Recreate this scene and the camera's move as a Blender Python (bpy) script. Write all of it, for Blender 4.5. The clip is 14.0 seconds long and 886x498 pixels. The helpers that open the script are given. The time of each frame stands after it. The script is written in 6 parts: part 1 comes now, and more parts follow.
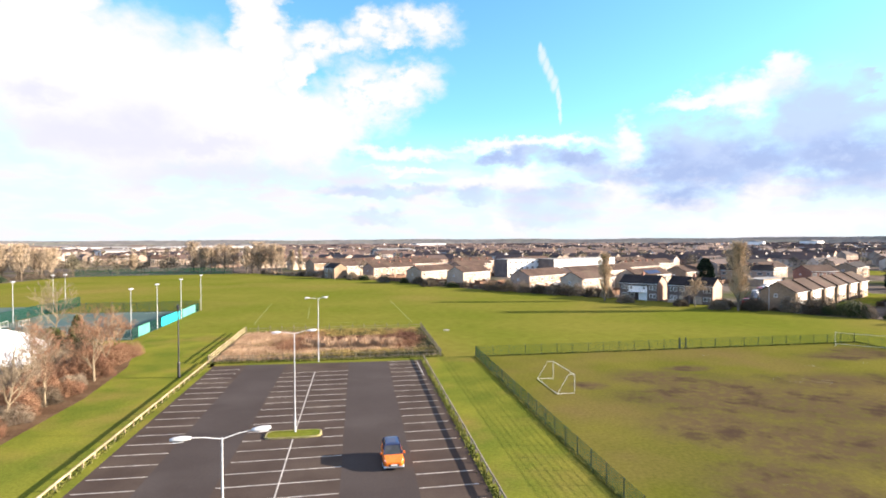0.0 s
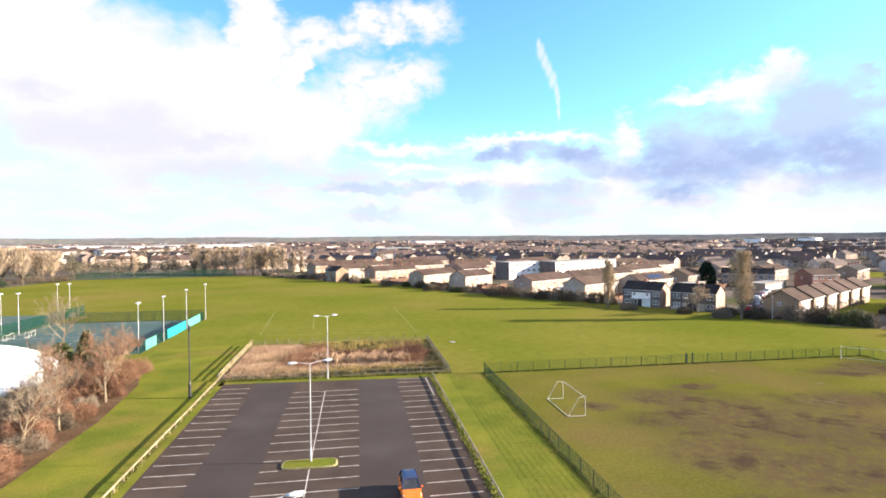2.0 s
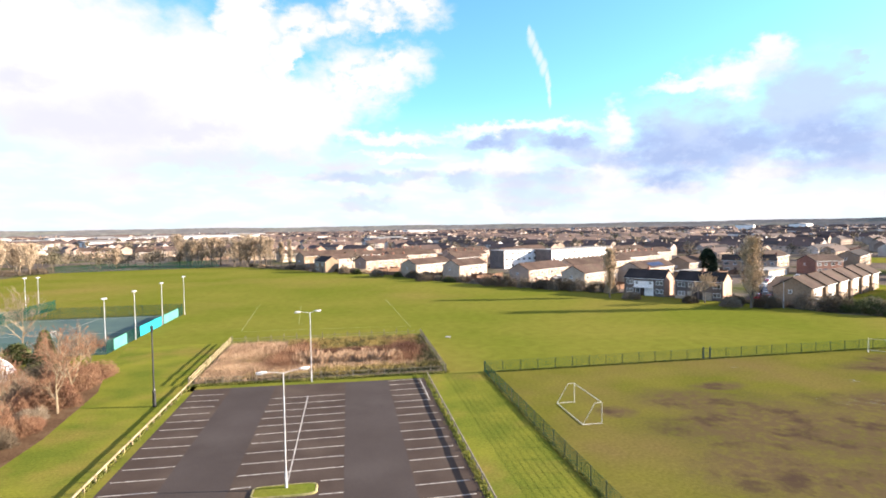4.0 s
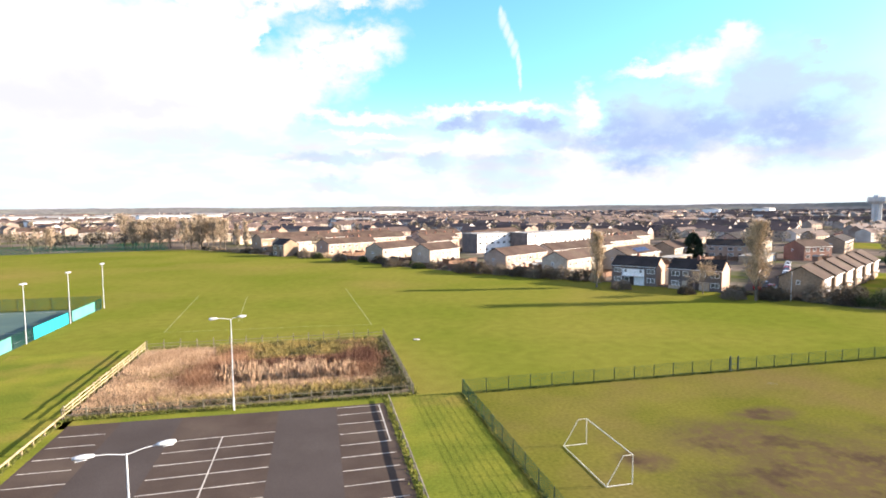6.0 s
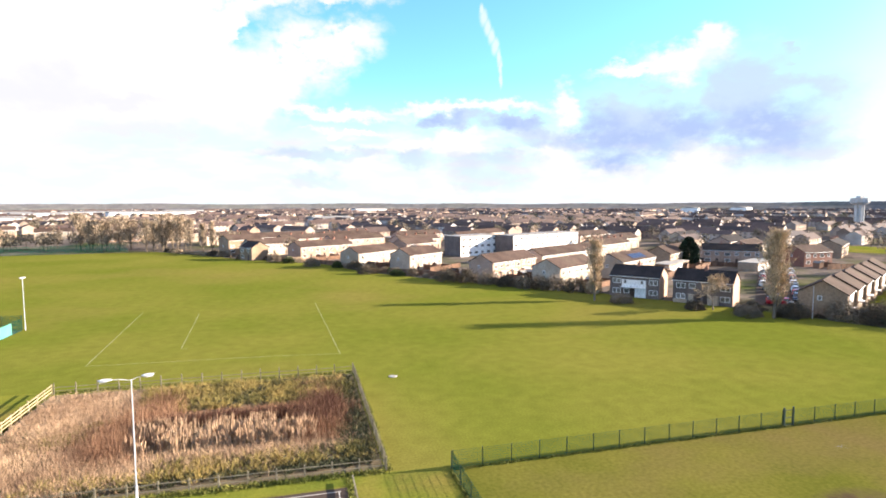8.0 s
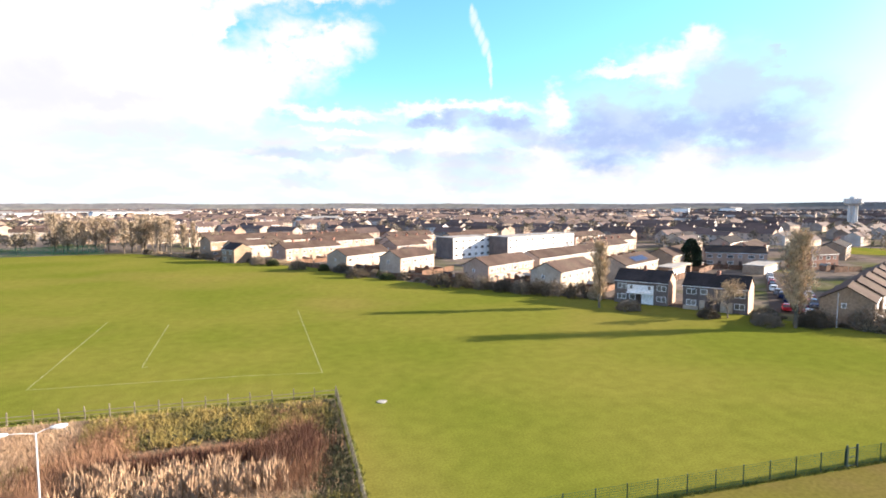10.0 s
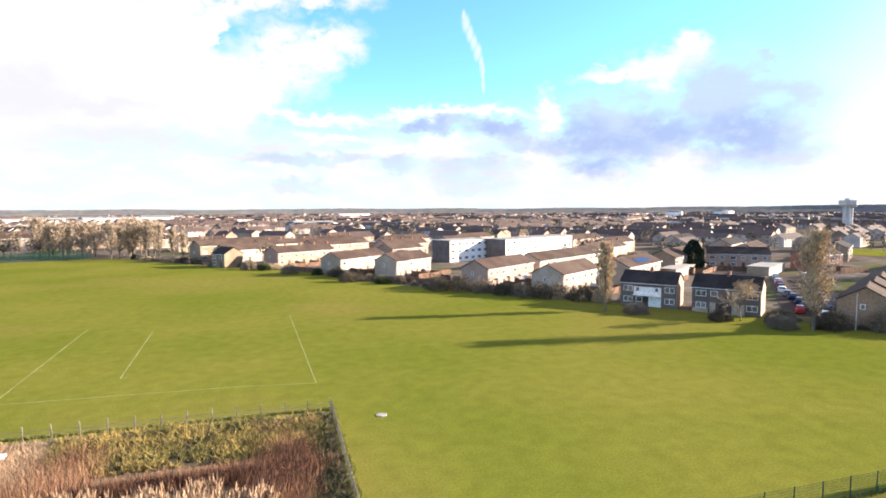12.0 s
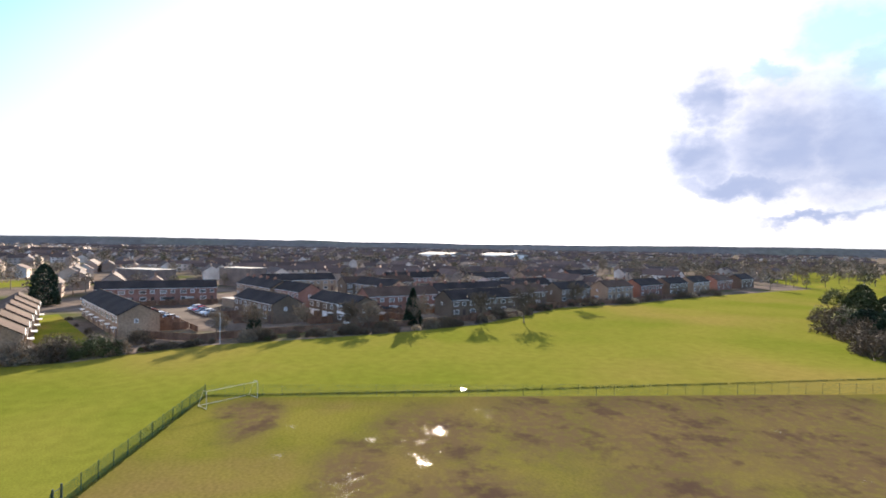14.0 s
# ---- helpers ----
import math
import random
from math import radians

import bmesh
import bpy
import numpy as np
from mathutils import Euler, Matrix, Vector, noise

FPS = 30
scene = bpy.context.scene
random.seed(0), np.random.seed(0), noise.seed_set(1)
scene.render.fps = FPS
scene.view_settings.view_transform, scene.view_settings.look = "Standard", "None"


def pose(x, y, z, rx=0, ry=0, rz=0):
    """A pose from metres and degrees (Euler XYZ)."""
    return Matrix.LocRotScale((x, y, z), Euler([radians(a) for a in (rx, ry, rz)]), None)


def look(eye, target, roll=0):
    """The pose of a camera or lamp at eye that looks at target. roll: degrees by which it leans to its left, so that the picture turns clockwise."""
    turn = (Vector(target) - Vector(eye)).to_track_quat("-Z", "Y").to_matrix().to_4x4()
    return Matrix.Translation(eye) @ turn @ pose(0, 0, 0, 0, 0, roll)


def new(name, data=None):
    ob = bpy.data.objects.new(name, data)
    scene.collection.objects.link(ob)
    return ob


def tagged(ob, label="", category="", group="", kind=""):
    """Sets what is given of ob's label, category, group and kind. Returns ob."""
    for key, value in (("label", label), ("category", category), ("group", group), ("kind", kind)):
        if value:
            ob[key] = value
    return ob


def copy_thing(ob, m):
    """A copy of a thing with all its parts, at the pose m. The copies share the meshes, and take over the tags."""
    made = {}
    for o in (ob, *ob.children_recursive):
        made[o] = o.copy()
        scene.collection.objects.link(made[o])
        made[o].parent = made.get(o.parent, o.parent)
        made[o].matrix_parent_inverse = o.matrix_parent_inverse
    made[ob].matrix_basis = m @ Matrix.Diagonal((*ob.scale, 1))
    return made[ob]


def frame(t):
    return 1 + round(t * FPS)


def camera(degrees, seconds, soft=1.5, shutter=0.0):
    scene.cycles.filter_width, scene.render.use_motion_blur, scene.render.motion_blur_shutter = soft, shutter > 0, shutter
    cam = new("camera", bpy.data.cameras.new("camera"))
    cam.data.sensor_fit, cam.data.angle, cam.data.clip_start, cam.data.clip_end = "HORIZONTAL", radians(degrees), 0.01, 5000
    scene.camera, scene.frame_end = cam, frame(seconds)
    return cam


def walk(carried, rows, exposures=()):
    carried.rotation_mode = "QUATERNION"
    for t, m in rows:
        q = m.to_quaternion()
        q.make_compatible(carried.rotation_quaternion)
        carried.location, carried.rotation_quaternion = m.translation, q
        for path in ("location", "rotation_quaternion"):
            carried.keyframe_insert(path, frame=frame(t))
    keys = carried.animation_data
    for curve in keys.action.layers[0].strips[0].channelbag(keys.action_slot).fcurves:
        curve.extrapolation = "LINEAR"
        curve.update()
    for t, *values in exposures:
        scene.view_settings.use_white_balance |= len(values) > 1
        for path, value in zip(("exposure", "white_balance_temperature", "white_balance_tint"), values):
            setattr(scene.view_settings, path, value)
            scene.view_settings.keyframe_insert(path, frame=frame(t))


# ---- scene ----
cam = camera(77.5, 14.0, soft=1.8)
PATH = [
    (0, (-0.083, -1.315, 17.508), (0.2220, 0.6610, 17.4790), -0.30),
    (0.5, (-0.571, -1.360, 18.403), (-0.2640, 0.6160, 18.3710), -0.20),
    (1, (-0.917, -1.392, 19.269), (-0.6090, 0.5840, 19.2370), -0.20),
    (1.5, (-1.244, -1.318, 20.072), (-0.9330, 0.6570, 20.0390), -0.30),
    (2, (-1.545, -1.255, 20.625), (-1.2350, 0.7200, 20.5830), -0.40),
    (2.5, (-1.748, -0.822, 20.631), (-1.4340, 1.1530, 20.5930), -0.50),
    (3, (-1.729, 0.642, 20.618), (-1.4070, 2.6150, 20.5790), -0.60),
    (3.2, (-1.545, 1.637, 20.621), (-1.2220, 3.6100, 20.5740), -0.70),
    (5.3, (1.044, 17.605, 19.494), (1.4550, 19.5600, 19.3860), -0.70),
    (5.5, (1.496, 19.466, 19.516), (1.9240, 21.4170, 19.4050), -0.60),
    (6, (2.579, 24.130, 19.919), (3.0230, 26.0740, 19.7700), -0.40),
    (6.5, (3.414, 28.132, 20.563), (3.8800, 30.0690, 20.3890), -0.40),
    (7, (4.324, 31.879, 20.947), (4.8090, 33.8120, 20.7830), -0.30),
    (7.5, (5.081, 35.444, 21.215), (5.5830, 37.3740, 21.0600), -0.20),
    (8, (5.624, 38.436, 21.448), (6.1370, 40.3630, 21.2880), -0.10),
    (8.2, (5.894, 39.411, 21.470), (6.4060, 41.3370, 21.3060), -0.10),
    (10.5, (7.372, 49.041, 21.248), (7.9300, 50.9550, 21.0890), -0.10),
    (11, (7.426, 50.443, 20.822), (7.9910, 52.3550, 20.6590), -0.20),
    (11.5, (7.490, 51.520, 20.403), (8.0590, 53.4310, 20.2450), -0.20),
    (12, (7.572, 52.381, 20.338), (8.1420, 54.2930, 20.1960), -0.30),
    (12.5, (7.764, 53.246, 20.310), (8.3270, 55.1610, 20.1860), -0.30),
    (12.7, (7.845, 53.380, 20.356), (8.5285, 55.2556, 20.2416), 0.02),
    (12.9, (7.926, 53.513, 20.403), (8.9139, 55.2487, 20.2972), 0.34),
    (13, (7.966, 53.580, 20.426), (9.1000, 55.2240, 20.3250), 0.50),
    (13.2, (7.872, 53.747, 20.456), (9.3413, 55.1016, 20.3746), 0.98),
    (13.5, (7.732, 53.997, 20.502), (9.5389, 54.8527, 20.4489), 1.45),
    (13.8, (7.743, 54.179, 20.531), (9.7266, 54.4312, 20.5012), 1.15),
    (14, (7.750, 54.300, 20.550), (9.7446, 54.1532, 20.5360), 0.90),
]
walk(cam, [(t, look(eye, target, roll)) for t, eye, target, roll in PATH],
     [(0, 2.19, 6500, 14), (3.2, 2.19, 6500, 14), (5.3, 2.29, 6500, 14), (8.2, 2.30, 6500, 14), (12.0, 2.27, 6500, 14), (13.0, 2.30, 6500, 14), (13.5, 2.33, 6500, 14), (14.0, 2.20, 6500, 14)])


# ---- light ----
SUN_AZ, SUN_EL = 98.0, 16.2          # degrees clockwise from +Y, and up
_sa, _se = radians(SUN_AZ), radians(SUN_EL)
SUN_DIR = Vector((math.sin(_sa) * math.cos(_se), math.cos(_sa) * math.cos(_se), math.sin(_se)))
sun = new("sun", bpy.data.lights.new("sun", "SUN"))
sun.data.energy, sun.data.angle, sun.data.color = 4.8, radians(0.6), (1.0, 0.87, 0.69)
sun.matrix_basis = look(SUN_DIR * 200, (0, 0, 0))

world = bpy.data.worlds.new("sky")
scene.world = world
world.use_nodes = True
wt = world.node_tree
wt.nodes.clear()


def wmath(op, a, b=None, c=None, clamp=False):
    n = wt.nodes.new("ShaderNodeMath")
    n.operation, n.use_clamp = op, clamp
    for i, v in enumerate((a, b, c)):
        if v is None:
            continue
        if isinstance(v, (int, float)):
            n.inputs[i].default_value = v
        else:
            wt.links.new(v, n.inputs[i])
    return n.outputs[0]


def wvec(op, a, b=None):
    n = wt.nodes.new("ShaderNodeVectorMath")
    n.operation = op
    for i, v in enumerate((a, b)):
        if v is None:
            continue
        if isinstance(v, tuple):
            n.inputs[i].default_value = v
        else:
            wt.links.new(v, n.inputs[i])
    return n.outputs["Value"] if op in ("LENGTH", "DOT_PRODUCT") else n.outputs["Vector"]


def wstep(v, lo, hi, to0=0.0, to1=1.0):
    n = wt.nodes.new("ShaderNodeMapRange")
    n.interpolation_type = "SMOOTHSTEP"
    wt.links.new(v, n.inputs["Value"])
    for k, x in (("From Min", lo), ("From Max", hi), ("To Min", to0), ("To Max", to1)):
        n.inputs[k].default_value = x
    return n.outputs["Result"]


def wmix(fac, a, b, mode="MIX"):
    n = wt.nodes.new("ShaderNodeMix")
    n.data_type, n.blend_type = "RGBA", mode
    for s, v in ((n.inputs["Factor"], fac), (n.inputs[6], a), (n.inputs[7], b)):
        if isinstance(v, tuple):
            s.default_value = (*v, 1.0)
        elif isinstance(v, (int, float)):
            s.default_value = v
        else:
            wt.links.new(v, s)
    return n.outputs[2]


def wnoise(vec, scale, detail, rough=0.55):
    n = wt.nodes.new("ShaderNodeTexNoise")
    n.inputs["Scale"].default_value, n.inputs["Detail"].default_value, n.inputs["Roughness"].default_value = scale, detail, rough
    wt.links.new(vec, n.inputs["Vector"])
    return n


way = wt.nodes.new("ShaderNodeTexCoord").outputs["Generated"]
sep = wt.nodes.new("ShaderNodeSeparateXYZ")
wt.links.new(way, sep.inputs[0])
az = wmath("DEGREES", wmath("ARCTAN2", sep.outputs[0], sep.outputs[1]))
el = wmath("DEGREES", wmath("ARCSINE", sep.outputs[2]))
comb = wt.nodes.new("ShaderNodeCombineXYZ")
wt.links.new(az, comb.inputs[0])
wt.links.new(el, comb.inputs[1])
flat = comb.outputs[0]
# ragged edges: the sky's plan is shifted by noise at two sizes
n1 = wnoise(wvec("MULTIPLY", flat, (1.0, 1.6, 1.0)), 0.16, 6.0, 0.6)
n2 = wnoise(wvec("MULTIPLY", flat, (1.0, 1.4, 1.0)), 0.55, 5.0, 0.6)
ragged = wvec("ADD", flat, wvec("MULTIPLY", wvec("SUBTRACT", n1.outputs["Color"], (0.5, 0.5, 0.5)), (7.0, 5.0, 0.0)))
ragged = wvec("ADD", ragged, wvec("MULTIPLY", wvec("SUBTRACT", n2.outputs["Color"], (0.5, 0.5, 0.5)), (3.0, 2.4, 0.0)))


def clouds(blobs, plan, soft):
    """The cover, 0 to 1, of a bank of clouds: (azimuth, height, half width, half height) in degrees."""
    near = None
    for a, e, w, h in blobs:
        d = wvec("LENGTH", wvec("MULTIPLY", wvec("SUBTRACT", plan, (a, e, 0.0)), (1 / w, 1 / h, 0.0)))
        near = d if near is None else wmath("MINIMUM", near, d)
    return wstep(near, 1.0 + soft, 1.0 - soft)


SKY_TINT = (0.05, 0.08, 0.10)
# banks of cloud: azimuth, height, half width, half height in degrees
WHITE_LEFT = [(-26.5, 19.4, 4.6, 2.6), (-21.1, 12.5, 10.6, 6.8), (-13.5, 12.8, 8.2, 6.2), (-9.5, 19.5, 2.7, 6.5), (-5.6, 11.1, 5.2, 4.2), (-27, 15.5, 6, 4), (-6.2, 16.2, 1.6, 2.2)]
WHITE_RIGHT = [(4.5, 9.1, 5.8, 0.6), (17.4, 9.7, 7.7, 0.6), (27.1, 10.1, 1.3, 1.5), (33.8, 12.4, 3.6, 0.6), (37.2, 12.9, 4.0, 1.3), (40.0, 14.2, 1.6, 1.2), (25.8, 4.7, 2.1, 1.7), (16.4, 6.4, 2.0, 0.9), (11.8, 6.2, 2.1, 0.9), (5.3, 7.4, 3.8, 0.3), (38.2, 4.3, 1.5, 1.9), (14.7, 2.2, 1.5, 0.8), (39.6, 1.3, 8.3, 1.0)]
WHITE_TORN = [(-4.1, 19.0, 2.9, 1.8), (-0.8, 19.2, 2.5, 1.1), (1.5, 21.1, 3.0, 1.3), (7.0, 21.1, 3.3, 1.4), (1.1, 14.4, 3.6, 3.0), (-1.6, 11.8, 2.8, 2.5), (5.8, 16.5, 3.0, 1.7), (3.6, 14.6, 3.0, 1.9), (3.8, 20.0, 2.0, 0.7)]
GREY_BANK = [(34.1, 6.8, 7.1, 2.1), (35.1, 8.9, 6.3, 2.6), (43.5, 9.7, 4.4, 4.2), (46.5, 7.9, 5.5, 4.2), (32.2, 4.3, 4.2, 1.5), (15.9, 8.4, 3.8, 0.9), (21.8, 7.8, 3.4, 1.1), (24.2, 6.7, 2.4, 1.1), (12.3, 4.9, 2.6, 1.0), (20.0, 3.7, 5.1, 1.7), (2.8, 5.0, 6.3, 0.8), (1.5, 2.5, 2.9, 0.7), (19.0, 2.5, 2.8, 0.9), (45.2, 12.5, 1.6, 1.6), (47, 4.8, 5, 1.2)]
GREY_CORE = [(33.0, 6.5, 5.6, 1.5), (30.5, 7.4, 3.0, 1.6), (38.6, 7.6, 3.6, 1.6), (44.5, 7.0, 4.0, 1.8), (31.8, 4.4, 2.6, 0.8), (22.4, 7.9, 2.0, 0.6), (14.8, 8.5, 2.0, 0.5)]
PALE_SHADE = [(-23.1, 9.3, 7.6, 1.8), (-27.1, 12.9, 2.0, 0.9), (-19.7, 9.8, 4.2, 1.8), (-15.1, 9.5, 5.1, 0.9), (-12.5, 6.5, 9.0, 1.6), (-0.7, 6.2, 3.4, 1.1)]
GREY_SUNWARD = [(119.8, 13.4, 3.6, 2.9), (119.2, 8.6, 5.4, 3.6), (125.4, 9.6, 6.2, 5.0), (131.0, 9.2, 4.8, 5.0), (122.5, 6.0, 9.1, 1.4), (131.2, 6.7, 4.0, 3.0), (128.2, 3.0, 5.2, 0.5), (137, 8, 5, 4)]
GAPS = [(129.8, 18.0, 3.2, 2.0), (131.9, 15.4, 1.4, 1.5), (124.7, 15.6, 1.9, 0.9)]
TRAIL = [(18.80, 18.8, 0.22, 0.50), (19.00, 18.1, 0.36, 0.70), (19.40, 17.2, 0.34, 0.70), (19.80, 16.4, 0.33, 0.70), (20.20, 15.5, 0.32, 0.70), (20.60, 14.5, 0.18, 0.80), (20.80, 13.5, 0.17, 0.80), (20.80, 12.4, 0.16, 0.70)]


sky = wt.nodes.new("ShaderNodeTexSky")
sky.sky_type, sky.sun_disc = "NISHITA", False
sky.sun_elevation, sky.sun_rotation = _se, _sa
sky.air_density, sky.dust_density, sky.ozone_density = 1.0, 0.6, 2.5
blue = wmix(1.0, sky.outputs[0], SKY_TINT, "MULTIPLY")
WHITE, GREY = (0.222, 0.224, 0.230), (0.132, 0.158, 0.214)
billow = wnoise(wvec("MULTIPLY", flat, (1.0, 1.7, 1.0)), 0.20, 5.0, 0.5).outputs["Fac"]
wisps = wnoise(wvec("MULTIPLY", flat, (0.6, 2.2, 1.0)), 0.35, 4.0, 0.5).outputs["Fac"]
col = wmix(wstep(el, 13.0, 2.0, 0.0, 0.92), blue, (0.192, 0.222, 0.234))
# cloud added high overhead, out of view, to brighten the ambient fill
fill_veil = wmath("MULTIPLY", wstep(billow, 0.36, 0.56), wstep(el, 25.0, 36.0))
col = wmix(fill_veil, col, (0.25, 0.25, 0.252))
low = wmath("MULTIPLY", wstep(wisps, 0.40, 0.62), wstep(el, 9.0, 5.5))
col = wmix(low, col, (0.212, 0.215, 0.224))
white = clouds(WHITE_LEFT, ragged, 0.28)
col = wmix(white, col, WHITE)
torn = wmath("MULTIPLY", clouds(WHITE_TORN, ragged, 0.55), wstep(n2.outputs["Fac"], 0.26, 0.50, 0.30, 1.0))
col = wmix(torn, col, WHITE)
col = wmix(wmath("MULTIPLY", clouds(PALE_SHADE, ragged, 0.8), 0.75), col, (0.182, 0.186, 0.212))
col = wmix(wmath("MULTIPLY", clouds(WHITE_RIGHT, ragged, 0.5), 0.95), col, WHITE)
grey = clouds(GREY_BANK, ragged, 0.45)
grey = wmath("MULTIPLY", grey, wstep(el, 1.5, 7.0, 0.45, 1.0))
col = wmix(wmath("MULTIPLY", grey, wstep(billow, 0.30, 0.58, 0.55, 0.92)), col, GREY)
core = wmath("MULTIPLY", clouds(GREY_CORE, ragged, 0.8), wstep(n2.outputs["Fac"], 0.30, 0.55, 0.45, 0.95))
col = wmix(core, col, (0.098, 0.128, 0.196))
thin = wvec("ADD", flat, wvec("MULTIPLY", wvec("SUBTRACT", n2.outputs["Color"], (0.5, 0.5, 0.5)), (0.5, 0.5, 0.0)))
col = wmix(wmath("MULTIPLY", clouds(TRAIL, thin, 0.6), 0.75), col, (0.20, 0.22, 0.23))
# white glare of thin cloud before the sun, broad and low
glare = wvec("LENGTH", wvec("MULTIPLY", wvec("SUBTRACT", flat, (SUN_AZ, 8.0, 0.0)), (1 / 43.0, 1 / 22.0, 0.0)))
col = wmix(wstep(glare, 1.20, 0.66), col, (0.262, 0.258, 0.256))
col = wmix(wstep(glare, 0.80, 0.20), col, (0.70, 0.67, 0.64))
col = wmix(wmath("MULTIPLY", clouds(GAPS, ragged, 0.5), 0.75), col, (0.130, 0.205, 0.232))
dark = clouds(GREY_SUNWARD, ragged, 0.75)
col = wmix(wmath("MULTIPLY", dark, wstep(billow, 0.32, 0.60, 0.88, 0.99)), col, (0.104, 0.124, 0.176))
back = wt.nodes.new("ShaderNodeBackground")
wt.links.new(col, back.inputs[0])
back.inputs[1].default_value = 1.0
wt.links.new(back.outputs[0], wt.nodes.new("ShaderNodeOutputWorld").inputs[0])

# ---- materials ----
def mat(name, a, b, scale=0.6, fine=9.0, rough=0.88, bump=0.25, deep=0.02, c=None, cscale=0.12, camount=0.6, metal=0.0,
        spec=0.3, island=0.0, each=0.0, vary=0.28, speck=0.0):
    """A procedural surface: two colours at a coarse and a fine grain, stains c, and relief. island, each: how far pieces differ."""
    m = bpy.data.materials.new(name)
    m.use_nodes = True
    t = m.node_tree
    p = t.nodes["Principled BSDF"]
    geo = t.nodes.new("ShaderNodeNewGeometry")

    def grain(size, detail):
        n = t.nodes.new("ShaderNodeTexNoise")
        n.inputs["Scale"].default_value, n.inputs["Detail"].default_value = size, detail
        t.links.new(geo.outputs["Position"], n.inputs["Vector"])
        return n.outputs["Fac"]

    def blend(fac, x, y, mode="MIX"):
        n = t.nodes.new("ShaderNodeMix")
        n.data_type, n.blend_type = "RGBA", mode
        for s, v in ((n.inputs["Factor"], fac), (n.inputs[6], x), (n.inputs[7], y)):
            if isinstance(v, tuple):
                s.default_value = (*v, 1.0)
            elif isinstance(v, (int, float)):
                s.default_value = v
            else:
                t.links.new(v, s)
        return n.outputs[2]

    def ramp(v, lo, hi, to0=0.0, to1=1.0):
        n = t.nodes.new("ShaderNodeMapRange")
        t.links.new(v, n.inputs["Value"])
        for k, x in (("From Min", lo), ("From Max", hi), ("To Min", to0), ("To Max", to1)):
            n.inputs[k].default_value = x
        return n.outputs["Result"]

    small = grain(fine, 3.0)
    col = blend(ramp(grain(scale, 4.0), 0.36, 0.64), a, b)
    if c:
        col = blend(ramp(grain(cscale, 5.0), 0.5, 0.68, 0.0, camount), col, c)
    col = blend(1.0, col, ramp(small, 0.25, 0.75, 1 - vary, 1 + vary), "MULTIPLY")
    if speck:
        col = blend(1.0, col, ramp(grain(fine * 9, 2.0), 0.3, 0.7, 1 - speck, 1 + speck), "MULTIPLY")
    if island:
        col = blend(1.0, col, ramp(geo.outputs["Random Per Island"], 0, 1, 1 - island, 1 + island), "MULTIPLY")
    if each:
        info = t.nodes.new("ShaderNodeObjectInfo")
        col = blend(1.0, col, ramp(info.outputs["Random"], 0, 1, 1 - each, 1 + each), "MULTIPLY")
    t.links.new(col, p.inputs["Base Color"])
    t.links.new(ramp(small, 0.2, 0.8, max(0.02, rough - 0.08), min(1.0, rough + 0.08)), p.inputs["Roughness"])
    p.inputs["Metallic"].default_value = metal
    p.inputs["Specular IOR Level"].default_value = spec
    if bump:
        n = t.nodes.new("ShaderNodeBump")
        n.inputs["Strength"].default_value, n.inputs["Distance"].default_value = bump, deep
        t.links.new(small, n.inputs["Height"])
        t.links.new(n.outputs[0], p.inputs["Normal"])
    return m


M = {}
M["tarmac"] = mat("tarmac", (0.046, 0.034, 0.029), (0.060, 0.045, 0.038), 0.25, 14, 0.95, 0.2, 0.01, (0.080, 0.062, 0.050), 0.16, 0.5, spec=0.05)
M["lane"] = mat("lane_tarmac", (0.044, 0.036, 0.034), (0.054, 0.045, 0.043), 0.12, 14, 0.95, 0.2, 0.01, (0.070, 0.060, 0.057), 0.09, 0.6, spec=0.05)
M["paint"] = mat("road_paint", (0.46, 0.43, 0.40), (0.28, 0.26, 0.24), 1.2, 9, 0.7, 0.1, 0.004, (0.12, 0.11, 0.10), 0.8, 0.5)
M["grass"] = mat("mown_grass", (0.098, 0.112, 0.016), (0.130, 0.126, 0.024), 0.03, 0.55, 1.0, 0.0, 0.03, (0.158, 0.124, 0.036), 0.017, 0.75, spec=0.0, vary=0.12, speck=0.15)
M["verge"] = mat("verge_grass", (0.086, 0.106, 0.017), (0.140, 0.142, 0.023), 0.16, 4.0, 1.0, 0.0, 0.04, (0.168, 0.128, 0.036), 0.11, 0.8, spec=0.0, vary=0.2, speck=0.12)
M["town"] = mat("town_ground", (0.085, 0.072, 0.064), (0.150, 0.122, 0.105), 0.09, 0.5, 1.0, 0.0, 0.02, (0.055, 0.068, 0.018), 0.035, 0.9, spec=0.0)
M["soil"] = mat("marsh_soil", (0.085, 0.060, 0.035), (0.13, 0.10, 0.055), 0.4, 5, 0.95, 0.5, 0.08, (0.05, 0.045, 0.02), 0.2, 0.7)
M["galv"] = mat("painted_steel", (0.40, 0.41, 0.43), (0.50, 0.51, 0.52), 1.0, 20, 0.5, 0.05, 0.003, spec=0.4)
M["black"] = mat("black_steel", (0.012, 0.013, 0.016), (0.02, 0.02, 0.024), 1, 20, 0.45, 0.05, 0.003, spec=0.5)
M["green_wire"] = mat("green_wire", (0.012, 0.060, 0.040), (0.018, 0.075, 0.048), 1, 20, 0.85, 0.0, spec=0.05)
M["green_post"] = mat("green_post", (0.010, 0.030, 0.026), (0.014, 0.04, 0.032), 1, 20, 0.5, 0.05, 0.003, spec=0.4)
M["timber"] = mat("weathered_timber", (0.21, 0.168, 0.095), (0.30, 0.245, 0.15), 1.4, 18, 0.85, 0.3, 0.01, each=0.2)
